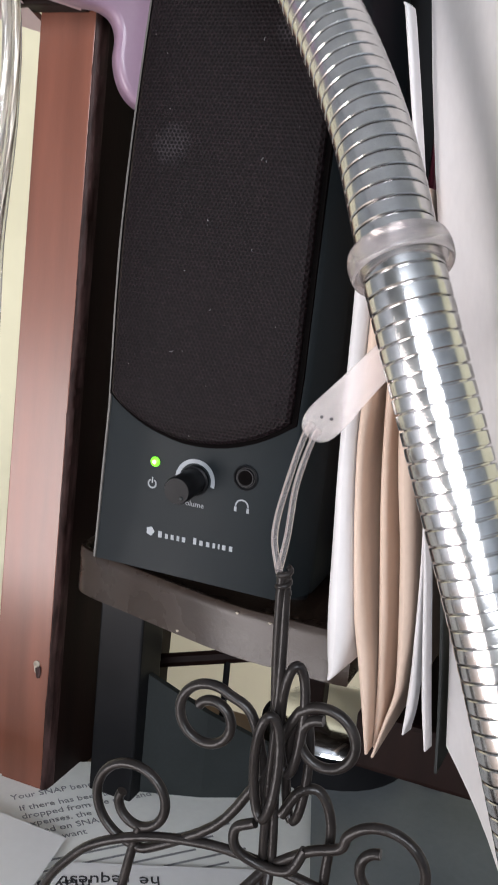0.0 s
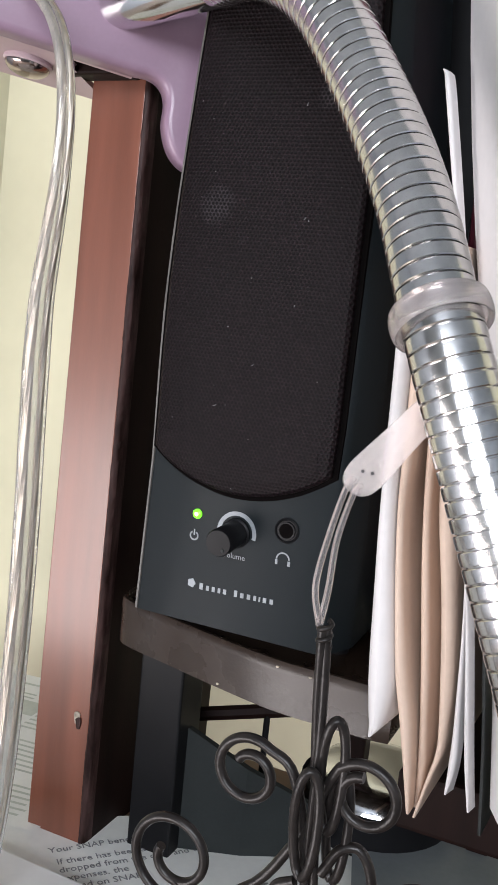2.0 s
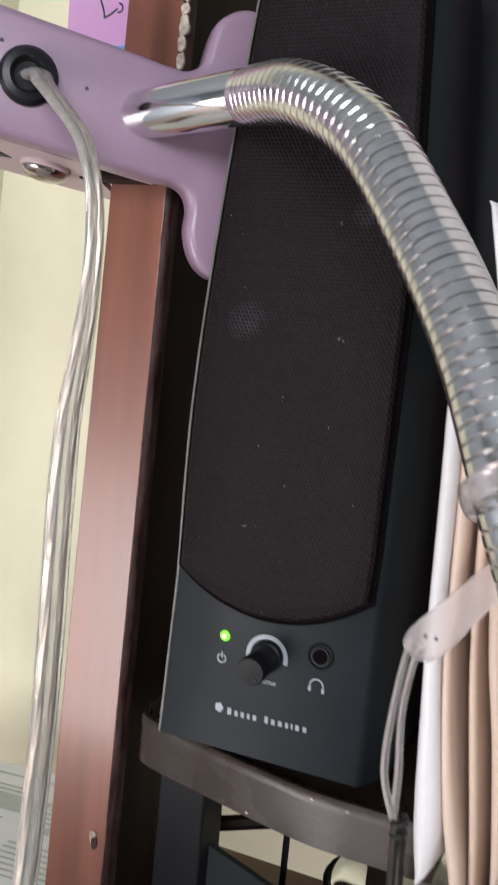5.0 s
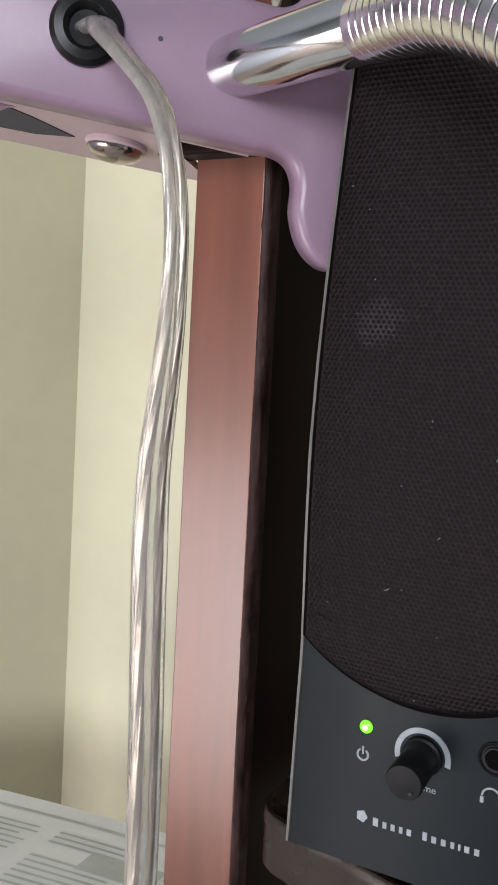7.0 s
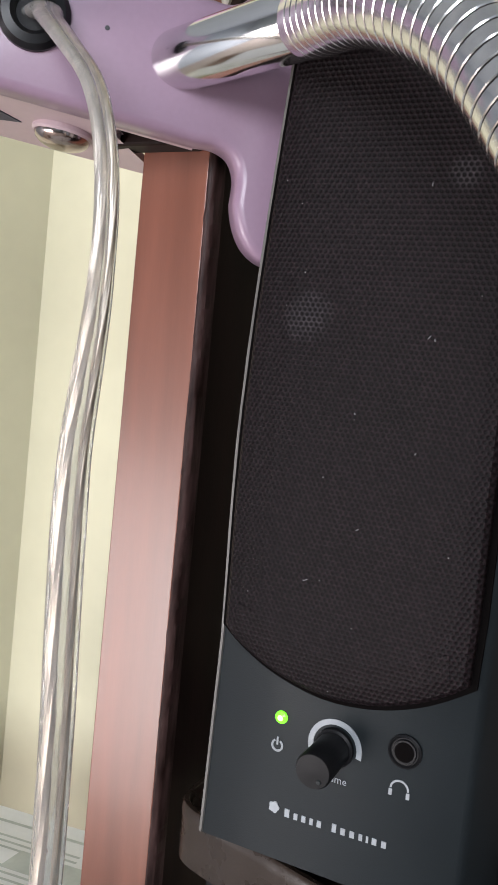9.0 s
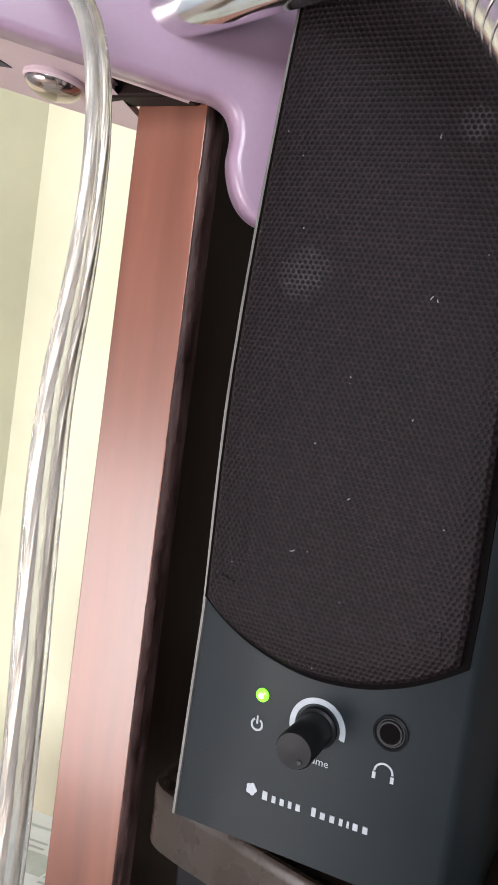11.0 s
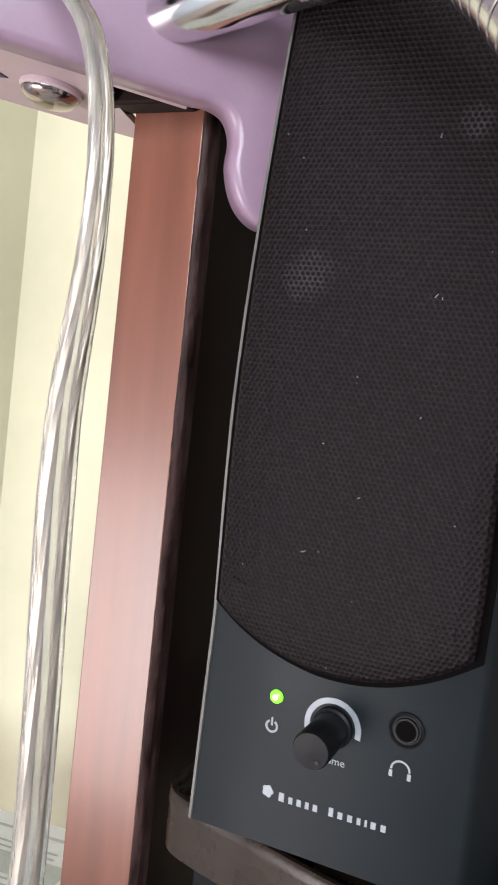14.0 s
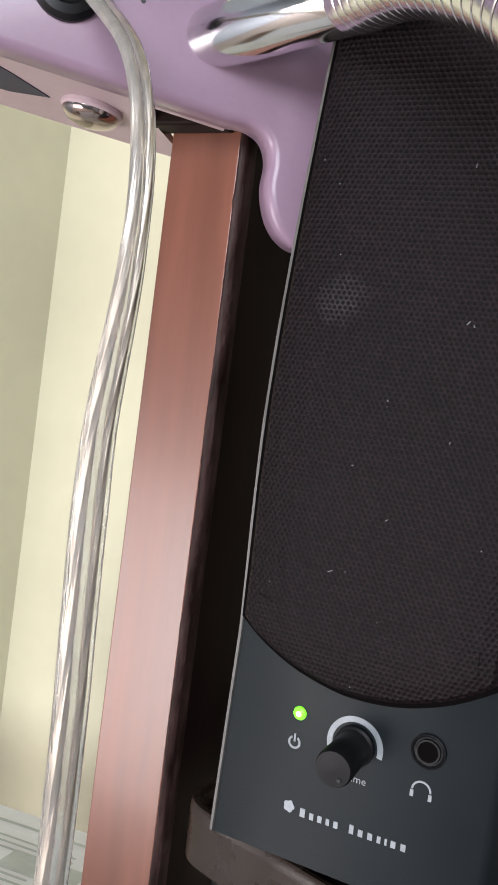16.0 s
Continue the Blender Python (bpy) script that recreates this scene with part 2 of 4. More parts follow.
def prism(outline, axis, a, b, bevel=0.0, seg=2):
    """A flat outline, drawn in the two axes other than axis, drawn out from a to b."""
    bm = bmesh.new()
    def at(p, d):
        return {"x": (d, p[0], p[1]), "y": (p[0], d, p[1]), "z": (p[0], p[1], d)}[axis]
    lo = [bm.verts.new(at(p, a)) for p in outline]
    hi = [bm.verts.new(at(p, b)) for p in outline]
    bm.faces.new(lo)
    bm.faces.new(hi[::-1])
    n = len(outline)
    for i in range(n):
        bm.faces.new((lo[i], lo[(i + 1) % n], hi[(i + 1) % n], hi[i]))
    if bevel:
        rim = [e for e in bm.edges if sum(f in e.link_faces for f in bm.faces if len(f.verts) == n)]
        bmesh.ops.bevel(bm, geom=rim, offset=bevel, segments=seg, profile=0.5, affect="EDGES")
    return bm


def rounded_plate(outline, profile, place):
    """A plate with rolled edges: outline (u, z) counter-clockwise; profile pairs of inset and depth; place(u, z, depth) gives the point."""
    n = len(outline)
    pts = [Vector(p) for p in outline]
    normal = []
    for i in range(n):
        t = (pts[(i + 1) % n] - pts[i - 1]).normalized()
        normal.append(Vector((-t.y, t.x)))
    bm = bmesh.new()
    loops = [[bm.verts.new(place(*(pts[i] + normal[i] * inset), depth)) for i in range(n)] for inset, depth in profile]
    for a, b in zip(loops, loops[1:]):
        for i in range(n):
            bm.faces.new((a[i], a[(i + 1) % n], b[(i + 1) % n], b[i]))
    bm.faces.new(loops[0])
    bm.faces.new(loops[-1][::-1])
    return bm


def spline(points, per=8):
    """Points on a smooth curve through the given ones."""
    pts = [Vector(p) for p in points]
    ext = [2 * pts[0] - pts[1], *pts, 2 * pts[-1] - pts[-2]]
    out = []
    for i in range(len(pts) - 1):
        a, b, c, d = ext[i:i + 4]
        for k in range(per):
            u = k / per
            out.append(0.5 * (2 * b + (c - a) * u + (2 * a - 5 * b + 4 * c - d) * u * u + (3 * b - a - 3 * c + d) * u ** 3))
    out.append(pts[-1])
    return out


def sweep(path, radius, seg=12, flat=1.0, side=None, bm=None, caps=True, ways=None):
    """A tube along path. radius: a number or one for each point; flat: its second half-width over the first; side: the way of the first."""
    bm = bm or bmesh.new()
    path = [Vector(p) for p in path]
    n = len(path)
    tang = ways or [(path[min(i + 1, n - 1)] - path[max(i - 1, 0)]).normalized() for i in range(n)]
    u = Vector(side) if side else (Vector((0, 0, 1)) if abs(tang[0].z) < 0.9 else Vector((1, 0, 0)))
    rings = []
    for i in range(n):
        u = (u - tang[i] * u.dot(tang[i])).normalized()
        w = tang[i].cross(u)
        r = radius[i] if isinstance(radius, (list, tuple)) else radius
        rings.append([bm.verts.new(path[i] + u * r * math.cos(2 * math.pi * k / seg) + w * r * flat * math.sin(2 * math.pi * k / seg)) for k in range(seg)])
    for a, b in zip(rings, rings[1:]):
        for k in range(seg):
            bm.faces.new((a[k], a[(k + 1) % seg], b[(k + 1) % seg], b[k]))
    if caps:
        bm.faces.new(rings[0][::-1])
        bm.faces.new(rings[-1])
    return bm


def lathe(profile, place, axis=(0, 0, 1), seg=32):
    """Turns (radius, height) pairs about an axis at place."""
    bm = bmesh.new()
    q = Vector((0, 0, 1)).rotation_difference(Vector(axis).normalized())
    rings = []
    for r, h in profile:
        rings.append([bm.verts.new(Vector(place) + q @ Vector((max(r, 1e-6) * math.cos(2 * math.pi * k / seg), max(r, 1e-6) * math.sin(2 * math.pi * k / seg), h))) for k in range(seg)])
    for a, b in zip(rings, rings[1:]):
        for k in range(seg):
            bm.faces.new((a[k], a[(k + 1) % seg], b[(k + 1) % seg], b[k]))
    if profile[0][0] > 1e-5:
        bm.faces.new(rings[0][::-1])
    if profile[-1][0] > 1e-5:
        bm.faces.new(rings[-1])
    bmesh.ops.remove_doubles(bm, verts=bm.verts[:], dist=1e-7)
    return bm


def plate(outline, y_front, y_back):
    """A thin plate that faces -y."""
    return prism(outline, "y", y_front, y_back)


def arc(cx, cz, r0, r1, a0, a1, n=20):
    out = [(cx + r1 * math.cos(radians(a0 + (a1 - a0) * i / n)), cz + r1 * math.sin(radians(a0 + (a1 - a0) * i / n))) for i in range(n + 1)]
    return out + [(cx + r0 * math.cos(radians(a1 + (a0 - a1) * i / n)), cz + r0 * math.sin(radians(a1 + (a0 - a1) * i / n))) for i in range(n + 1)]


def words(name, body, size, m, mat, parent=None, label="", align="CENTER"):
    """Printed words as a thin mesh, lying in the x-y plane of m."""
    cu = bpy.data.curves.new(name, "FONT")
    cu.body, cu.size, cu.extrude, cu.align_x, cu.resolution_u = body, size, size * 0.01, align, 2
    tmp = bpy.data.objects.new(name, cu)
    scene.collection.objects.link(tmp)
    bpy.context.view_layer.update()
    me = bpy.data.meshes.new_from_object(tmp.evaluated_get(bpy.context.evaluated_depsgraph_get()))
    bpy.data.objects.remove(tmp)
    me.materials.clear()
    me.materials.append(mat)
    me.transform(m)
    ob = new(name, me)
    if parent:
        ob.parent = parent
    if label:
        tagged(ob, label)
    return ob


# ---- the room ----
FLOOR_Z, TOP_Z = -1.5, 1.2


def wall_with_light_openings(name, y0, y1, x0, x1, light_openings):
    """A wall along x with openings (x0, x1, z0, z1), from left to right."""
    ob = thing(name, "unseen grey room wall with openings for window and fill light", "wall", kind="structure")
    for a, b, c, d in light_openings:
        part("wall_panel", box(x0, a, y0, y1, FLOOR_Z, TOP_Z), WHITE_WALL, ob)
        part("wall_panel", box(a, b, y0, y1, FLOOR_Z, c), WHITE_WALL, ob)
        part("wall_panel", box(a, b, y0, y1, d, TOP_Z), WHITE_WALL, ob)
        x0 = b
    part("wall_panel", box(x0, x1, y0, y1, FLOOR_Z, TOP_Z), WHITE_WALL, ob)


# unseen shell but for back wall and pier; tones set for bounce and reflections
tagged(part("floor", box(-2.8, 1.9, -2.3, 0.9, FLOOR_Z - 0.05, FLOOR_Z), FLOOR), "unseen pale room floor", "floor", kind="structure")
tagged(part("ceiling", box(-2.8, 1.9, -2.3, 0.9, TOP_Z, TOP_Z + 0.05), WHITE_WALL), "unseen grey room ceiling", "ceiling", kind="structure")
tagged(part("wall_back", box(-2.8, 1.9, 0.640, 0.90, FLOOR_Z, TOP_Z), WALL), "cream painted plaster wall behind the desk", "wall", kind="structure")
bm = prism([(-0.500, 0.640), (-0.538, 0.514), (-0.80, 0.514), (-0.80, 0.640)], "z", FLOOR_Z, TOP_Z)
for v in bm.verts:
    v.co.x += 0.038 * (v.co.z - 0.20)
tagged(part("wall_pier", bm, WALL), "cream painted pier with a shaded side", "wall", kind="structure")
tagged(part("wall_left", box(-2.8, -2.7, -2.2, 0.640, FLOOR_Z, TOP_Z), WHITE_WALL), "unseen grey room wall", "wall", kind="structure")
tagged(part("wall_right", box(1.8, 1.9, -2.2, 0.640, FLOOR_Z, TOP_Z), WHITE_WALL), "unseen grey room wall", "wall", kind="structure")
# the second, upper opening is made up to go with the fill lamp
wall_with_light_openings("wall_front", -2.3, -2.2, -2.7, 1.8, ((-2.5, -0.6, -1.45, -0.33), (-0.2, 1.3, 0.34, 1.1)))

# ---- desk ----
desk = thing("desk", "brown wooden desk top covered with loose papers", "desk")
DESK_WOOD = material("desk_wood", (0.16, 0.09, 0.055), 0.4, vary=0.3, vary_scale=8, stretch=(1, 8, 8))
part("desktop", box(-0.50, 0.9, 0.165, 0.47, DESK - 0.032, DESK - 0.002, 0.003), DESK_WOOD, desk)
for x in (-0.46, 0.86):
    part("side_panel", box(x - 0.02, x + 0.02, 0.18, 0.46, FLOOR_Z, DESK - 0.032, 0.002), DARK_AND_SHADED_WOOD, desk)


def sheet_point(corners, z, lift, curl, u, v):
    c = [Vector((*p, z + l)) for p, l in zip(corners, lift)]
    p = c[0] * (1 - u) * (1 - v) + c[1] * u * (1 - v) + c[2] * u * v + c[3] * (1 - u) * v
    p.z += curl * (noise.noise(Vector((p.x * 16, p.y * 16, z * 900))) * 0.5 + 0.5)
    return p


def sheet(name, corners, z, mat, label, curl=0.0, lift=(0, 0, 0, 0), n=14, thick=0.0003):
    """A loose sheet: corners in plan, with a soft curl."""
    bm = bmesh.new()
    top, low = [], []
    for i in range(n + 1):
        for j in range(n + 1):
            u, v = i / n, j / n
            p = sheet_point(corners, z, lift, curl, u, v)
            top.append(bm.verts.new(p + Vector((0, 0, thick))))
            low.append(bm.verts.new(p))
    for i in range(n):
        for j in range(n):
            k = i * (n + 1) + j
            bm.faces.new((top[k], top[k + n + 1], top[k + n + 2], top[k + 1]))
            bm.faces.new((low[k], low[k + 1], low[k + n + 2], low[k + n + 1]))
    return tagged(part(name, bm, mat, smooth=True), label, "paper")


NEWS_AT = (((-0.50, 0.447), (-0.213, 0.490), (-0.212, 0.345), (-0.50, 0.30)), DESK, (0.0035, 0, 0, 0.002), 0.003)
newspaper = sheet("newspaper", NEWS_AT[0], DESK, NEWS, "grey newspaper spread on the desk by the wall", 0.003, NEWS_AT[2])


def news_print(name, u0, u1, v0, v1, mat):
    """Printing that lies on the newspaper between two places of its width and depth."""
    bm = bmesh.new()
    n = 10
    rows = [[bm.verts.new(sheet_point(*NEWS_AT, u0 + (u1 - u0) * i / n, v) + Vector((0, 0, 0.0006))) for v in (v0, v1)] for i in range(n + 1)]
    for p, q in zip(rows, rows[1:]):
        bm.faces.new((p[0], q[0], q[1], p[1]))
    part(name, bm, mat, newspaper)


draw = random.Random(11)
for column in range(4):
    u0 = 0.06 + 0.235 * column
    for k in range(26):
        v = 0.16 + 0.031 * k
        if (k + 3 * column) % 9 > 1:
            news_print("print_line", u0, u0 + 0.20 - 0.05 * draw.random(), v, v + 0.011, COLOUR_PRINT)
for u0, u1, v0, v1 in ((0.62, 0.76, 0.22, 0.33), (0.80, 0.93, 0.36, 0.42), (0.34, 0.50, 0.50, 0.60)):
    news_print("picture_block", u0, u1, v0, v1, COLOUR_PRINT)
news_print("headline_bar", 0.05, 0.95, 0.075, 0.090, COLOUR_PRINT)
letter = sheet("letter", ((-0.235, 0.345), (-0.10, 0.44), (-0.02, 0.33), (-0.16, 0.235)), DESK + 0.001, NEWS, "printed benefits letter lying on the desk", 0.0)
for k, (indent, line) in enumerate(((0.0, "Your SNAP benefits have been"), (0.002, "If there has been a change it will be"), (0.002, "dropped from the card and was"), (0.002, "expenses. the"), (0.002, "based on SNAP"), (0.002, "If you want"))):
    p = Vector((-0.1975, 0.3370)) + Vector((0.0042, -0.0040)) * (k + (0.5 if k else 0)) + Vector((0.669, 0.743)) * indent
    words("print", line, 0.0052, pose(p.x, p.y, DESK + 0.00145, 0, 0, 48), GREY_INK, letter, align="LEFT")
for k in range(7):
    p = Vector((-0.1975, 0.3370)) + Vector((0.0042, -0.0040)) * (k + 7.5)
    a = Vector((0.669, 0.743)) * (0.085 - 0.01 * (k % 3))
    bm = bmesh.new()
    w = Vector((0.743, -0.669)) * 0.0006
    bm.faces.new([bm.verts.new((q.x, q.y, DESK + 0.00145)) for q in (p - w, p + w, p + w + a, p - w + a)])
    part("print_line", bm, GREY_INK, letter)
big = sheet("paper_sheet", ((-0.42, 0.325), (-0.160, 0.322), (-0.135, 0.175), (-0.42, 0.17)), DESK + 0.004, PAPER, "white sheet of paper with a curled edge", 0.002, (0.004, 0, 0, 0))
notice = sheet("paper_sheet", ((-0.158, 0.312), (-0.085, 0.348), (-0.03, 0.25), (-0.11, 0.21)), DESK + 0.002, PAPER, "white sheet of paper with large print", 0.0)
for x, y, body in ((-0.122, 0.322, "he"), (-0.140, 0.3125, "request"), (-0.151, 0.3035, "may be")):
    words("print", body, 0.0085, pose(x, y, DESK + 0.00245, 0, 0, 211), INK, notice)
# flat grey sheet stands for a second, greyish newspaper
sheet("plastic_sleeve", ((-0.10, 0.455), (0.12, 0.465), (0.10, 0.36), (-0.06, 0.33)), DESK + 0.0045, material("greyish_newsprint", (0.20, 0.22, 0.23), 0.3, vary=0.15, vary_scale=30), "greyish newspaper lying on the desk", 0.003)

# ---- wooden post ----
def set_post(ob):
    """The post leans a little and is broader at its foot."""
    for v in ob.data.vertices:
        left, right = -0.2168 + 0.0265 * v.co.z, -0.1903 + 0.0165 * v.co.z
        v.co.x = left + (v.co.x + 0.211) / 0.0224 * (right - left)
    return ob


post = thing("wooden_post", "red-brown varnished wooden post with a worn edge", "post")
part("post_face", box(-0.211, -0.1885, 0.350, 0.465, DESK - 0.002, 0.62, 0.0004), WOOD, post)
# shade painted into this side's colour; runs deep to darken the gap behind
part("side", box(-0.1882, -0.1862, 0.3545, 0.4645, DESK - 0.002, 0.62), DARK_AND_SHADED_WOOD, post, "side of the post, painted dark as unlit")
bm = bmesh.new()
prev = None
rnd = random.Random(4)
for k in range(701):
    z = DESK - 0.002 + (0.62 - DESK) * k / 700
    chip = 0.00022 * noise.noise(Vector((z * 40, 3, 0))) - 0.0004 * max(0.0, noise.noise(Vector((z * 120, 7, 0))) - 0.2) - 0.00025 * max(0.0, noise.noise(Vector((z * 420, 2, 0))))
    deep = max(0.0, 0.0004 * noise.noise(Vector((z * 200, 1, 5))))
    row = [bm.verts.new(p) for p in ((-0.1886 + chip * 1.5, 0.3499 + deep * 0.2, z), (-0.1880 + chip, 0.3497 + deep * 0.6, z), (-0.1871 + chip * 0.5, 0.3501 + deep, z), (-0.1864, 0.3511 + deep * 0.5, z), (-0.1861, 0.3560, z), (-0.1890, 0.3560, z))]
    if prev:
        for q in range(6):
            bm.faces.new((prev[q], prev[(q + 1) % 6], row[(q + 1) % 6], row[q]))
    prev = row
part("worn_edge", bm, WORN, post, "dark worn edge with chipped varnish", True)
for k in range(16):
    z = 0.262 + 0.0062 * k
    w, h = 0.0014 + 0.0008 * rnd.random(), 0.0022 + 0.0018 * rnd.random()
    x = -0.1878 + 0.0008 * rnd.random()
    part("bare_wood", plate([(x + w * math.cos(a) * (0.8 + 0.4 * rnd.random()), z + h * math.sin(a) * (0.8 + 0.4 * rnd.random())) for a in np.linspace(0, 2 * math.pi, 11, endpoint=False)], 0.3490, 0.3502), BARE, post, "pale bare wood where varnish has chipped off")
chip = [(-0.1935 + 0.0011 * math.cos(a) * (1 + 0.3 * math.sin(3 * a)), -0.0395 + 0.0034 * math.sin(a) * (1 + 0.2 * math.cos(2 * a))) for a in np.linspace(0, 2 * math.pi, 14, endpoint=False)]
part("chip", plate(chip, 0.3494, 0.3503), BARE, post, "small pale chip in the varnish")
part("chip", plate([(x + 0.0009, z - 0.0022) for x, z in chip[::2]], 0.3492, 0.3503), WORN, post, "small dark chip in the varnish")

for ob in post.children:
    set_post(ob)

# ---- shelf ----
shelf = thing("small_shelf", "brown rounded shelf board on dark legs", "shelf")
front = [(-0.0545, 0.3212), (-0.076, 0.3212), (-0.097, 0.3218), (-0.122, 0.3272), (-0.150, 0.3348), (-0.1635, 0.3382), (-0.1722, 0.3416), (-0.1768, 0.3470), (-0.1782, 0.3545)]
front = [(p.x, p.y) for p in spline([(x, y, 0) for x, y in front], 5)]
outline = front + [(-0.1782, 0.44), (-0.0545, 0.44)]
part("board", prism(outline, "z", 0.003, 0.0189, 0.0009), SHELF, shelf, "", True)
rim = [Vector((x, y, 0)) for x, y in front] + [Vector((-0.1782, 0.40, 0))]
bm = bmesh.new()
prev = None
for i, p in enumerate(rim):
    t = (rim[min(i + 1, len(rim) - 1)] - rim[max(i - 1, 0)]).normalized()
    nrm = Vector((t.y, -t.x, 0))
    if nrm.dot(Vector((-0.11, 0.40, 0)) - p) < 0:
        nrm = -nrm
    row = [bm.verts.new((q.x, q.y, z)) for q, z in ((p - nrm * 0.0001, 0.0178), (p, 0.0208), (p + nrm * 0.0005, 0.0216), (p + nrm * 0.0020, 0.0216), (p + nrm * 0.0025, 0.0208), (p + nrm * 0.0025, 0.0186))]
    if prev:
        for k in range(6):
            bm.faces.new((prev[k], prev[(k + 1) % 6], row[(k + 1) % 6], row[k]))
    prev = row
part("rim", bm, SHELF, shelf, "raised rim with rubbed paint", True)
for x, y, z, r in ((-0.0966, 0.3216, 0.0196, 0.0006), (-0.0840, 0.3214, 0.0190, 0.0007), (-0.1215, 0.3271, 0.0046, 0.0006)):
    part("paint_chip", plate([(x + r * math.cos(a) * (1 + 0.3 * math.sin(3 * a)), z + 0.6 * r * math.sin(a)) for a in np.linspace(0, 2 * math.pi, 10, endpoint=False)], y - 0.0006, y + 0.002), BARE, shelf, "pale chip in the paint")
part("leg", box(-0.1745, -0.1535, 0.362, 0.382, DESK - 0.002, 0.003, 0.001), BLACK, shelf)
part("leg", box(-0.098, -0.088, 0.42, 0.43, DESK - 0.002, 0.003, 0.001), DARK_AND_SHADED_WOOD, shelf)
part("crossbar", sweep([(-0.165, 0.405, -0.050), (-0.10, 0.425, -0.036)], 0.0035, 8), DARK_AND_SHADED_WOOD, shelf)
part("upright_wire", sweep([(-0.134, 0.413, -0.043), (-0.134, 0.413, DESK - 0.002)], 0.0016, 8), BLACK, shelf)

# ---- speaker ----
speaker = thing("computer_speaker", "slate-grey computer speaker with black cloth grille", "speaker")
HALF = [(0.026, 0.0398), (0.055, 0.0402), (0.085, 0.0407), (0.115, 0.0412), (0.140, 0.0412), (0.165, 0.0406), (0.190, 0.0395), (0.215, 0.0382), (0.240, 0.0365), (0.265, 0.0350), (0.290, 0.0335), (0.310, 0.0318), (0.318, 0.0290)]
MID = -0.1160


LEFT = [(0.026, 0.0419), (0.055, 0.0409), (0.085, 0.0398), (0.100, 0.0399), (0.115, 0.0401), (0.140, 0.0400), (0.165, 0.0388), (0.190, 0.0370), (0.215, 0.0348), (0.240, 0.0324), (0.265, 0.0297), (0.290, 0.0266), (0.310, 0.0238), (0.318, 0.0210)]


def half_width(z):
    return float(np.interp(z, [a for a, _ in LEFT], [b for _, b in LEFT]))


bm = bmesh.new()
prev = None
for z in sorted({a for a, _ in HALF + LEFT}):
    h, g = float(np.interp(z, [a for a, _ in HALF], [b for _, b in HALF])), half_width(z)
    y0, y1 = 0.3250, 0.418 - 0.10 * max(0, z - 0.15)
    b = 0.0014
    if z > 0.315:
        y0, y1 = y0 + 0.004, y1 - 0.004
    round_edge = [(h, y0 + 0.0150), (h - 0.0006, y0 + 0.0125), (h - 0.0022, y0 + 0.0088), (h - 0.0042, y0 + 0.0048), (h - 0.0056, y0 + 0.0022), (h - 0.0066, y0 + 0.0007), (h - 0.0080, y0)]
    ring = [(-g + b, y0), (-g + b * 0.3, y0 + b * 0.3), (-g, y0 + b), (-g + 0.002, y1 - 0.012), (-g + 0.012, y1), (h - 0.012, y1), (h - 0.002, y1 - 0.012), *round_edge]
    row = [bm.verts.new((MID + x, y, z)) for x, y in ring]
    if prev:
        for k in range(len(row)):
            bm.faces.new((prev[k], prev[(k + 1) % len(row)], row[(k + 1) % len(row)], row[k]))
    else:
        bm.faces.new(row)
    prev = row
bm.faces.new(prev)
cabinet = part("cabinet", bm, PLASTIC, speaker, "", True)
for x in (-0.144, -0.086):
    for y in (0.352, 0.402):
        part("rubber_foot", lathe([(0.005, 0.0185), (0.005, 0.0262)], (x, y, 0)), BLACK, speaker)


def grille_outline(inset):
    left = [(MID - half_width(z) + 0.0020 + inset, z) for z in (0.300, 0.275, 0.25, 0.225, 0.20, 0.175, 0.15, 0.125, 0.105)]
    bottom = [(-0.1540 + inset, 0.0894 + inset * 0.5), (-0.149, 0.0852 + inset), (-0.141, 0.0808 + inset), (-0.133, 0.0780 + inset), (-0.124, 0.0762 + inset), (-0.115, 0.0762 + inset),
              (-0.106, 0.0777 + inset), (-0.097, 0.0808 + inset), (-0.090, 0.0845 + inset), (-0.0842 - inset, 0.0884 + inset * 0.5)]
    right = [(-0.0836 - inset + 0.010 * min(z - 0.088, 0.11) - max(0, z - 0.20) * 0.05, z) for z in (0.105, 0.13, 0.155, 0.18, 0.205, 0.23, 0.255, 0.28, 0.300)]
    bottom = [(p.x, p.z) for p in spline([(x, 0, z) for x, z in bottom], 4)]
    return left + bottom + right


# pale strip paints in the highlight along the cabinet's left front edge
bm = bmesh.new()
prev = None
for z in np.linspace(0.0262, 0.312, 40):
    e = MID - half_width(z)
    row = [bm.verts.new(p) for p in ((e + 0.0002, 0.3262, z), (e - 0.0003, 0.3254, z), (e + 0.0001, 0.3246, z), (e + 0.0009, 0.3245, z), (e + 0.0011, 0.3252, z))]
    if prev:
        for q in range(4):
            bm.faces.new((prev[q], prev[q + 1], row[q + 1], row[q]))
    prev = row
part("edge_trim", bm, material("edge_highlight", (0.12, 0.114, 0.105), 0.4, vary=0.3, vary_scale=80), speaker, "front edge strip painted pale as its highlight", True)
part("grille_gasket", prism(grille_outline(-0.0008), "y", 0.3238, 0.3262), GAP, speaker, "plate painted black as the gap round the grille")
# the cloth bulges a little over its frame
bm = bmesh.new()
loops = []
for inset, y in ((0.0008, 0.3240), (0.0010, 0.3218), (0.0022, 0.3208), (0.006, 0.3200), (0.012, 0.3195)):
    loops.append([bm.verts.new((x, y, z)) for x, z in grille_outline(inset)])
for a, b in zip(loops, loops[1:]):
    for k in range(len(a)):
        bm.faces.new((a[k], a[(k + 1) % len(a)], b[(k + 1) % len(a)], b[k]))
bm.faces.new(loops[-1])
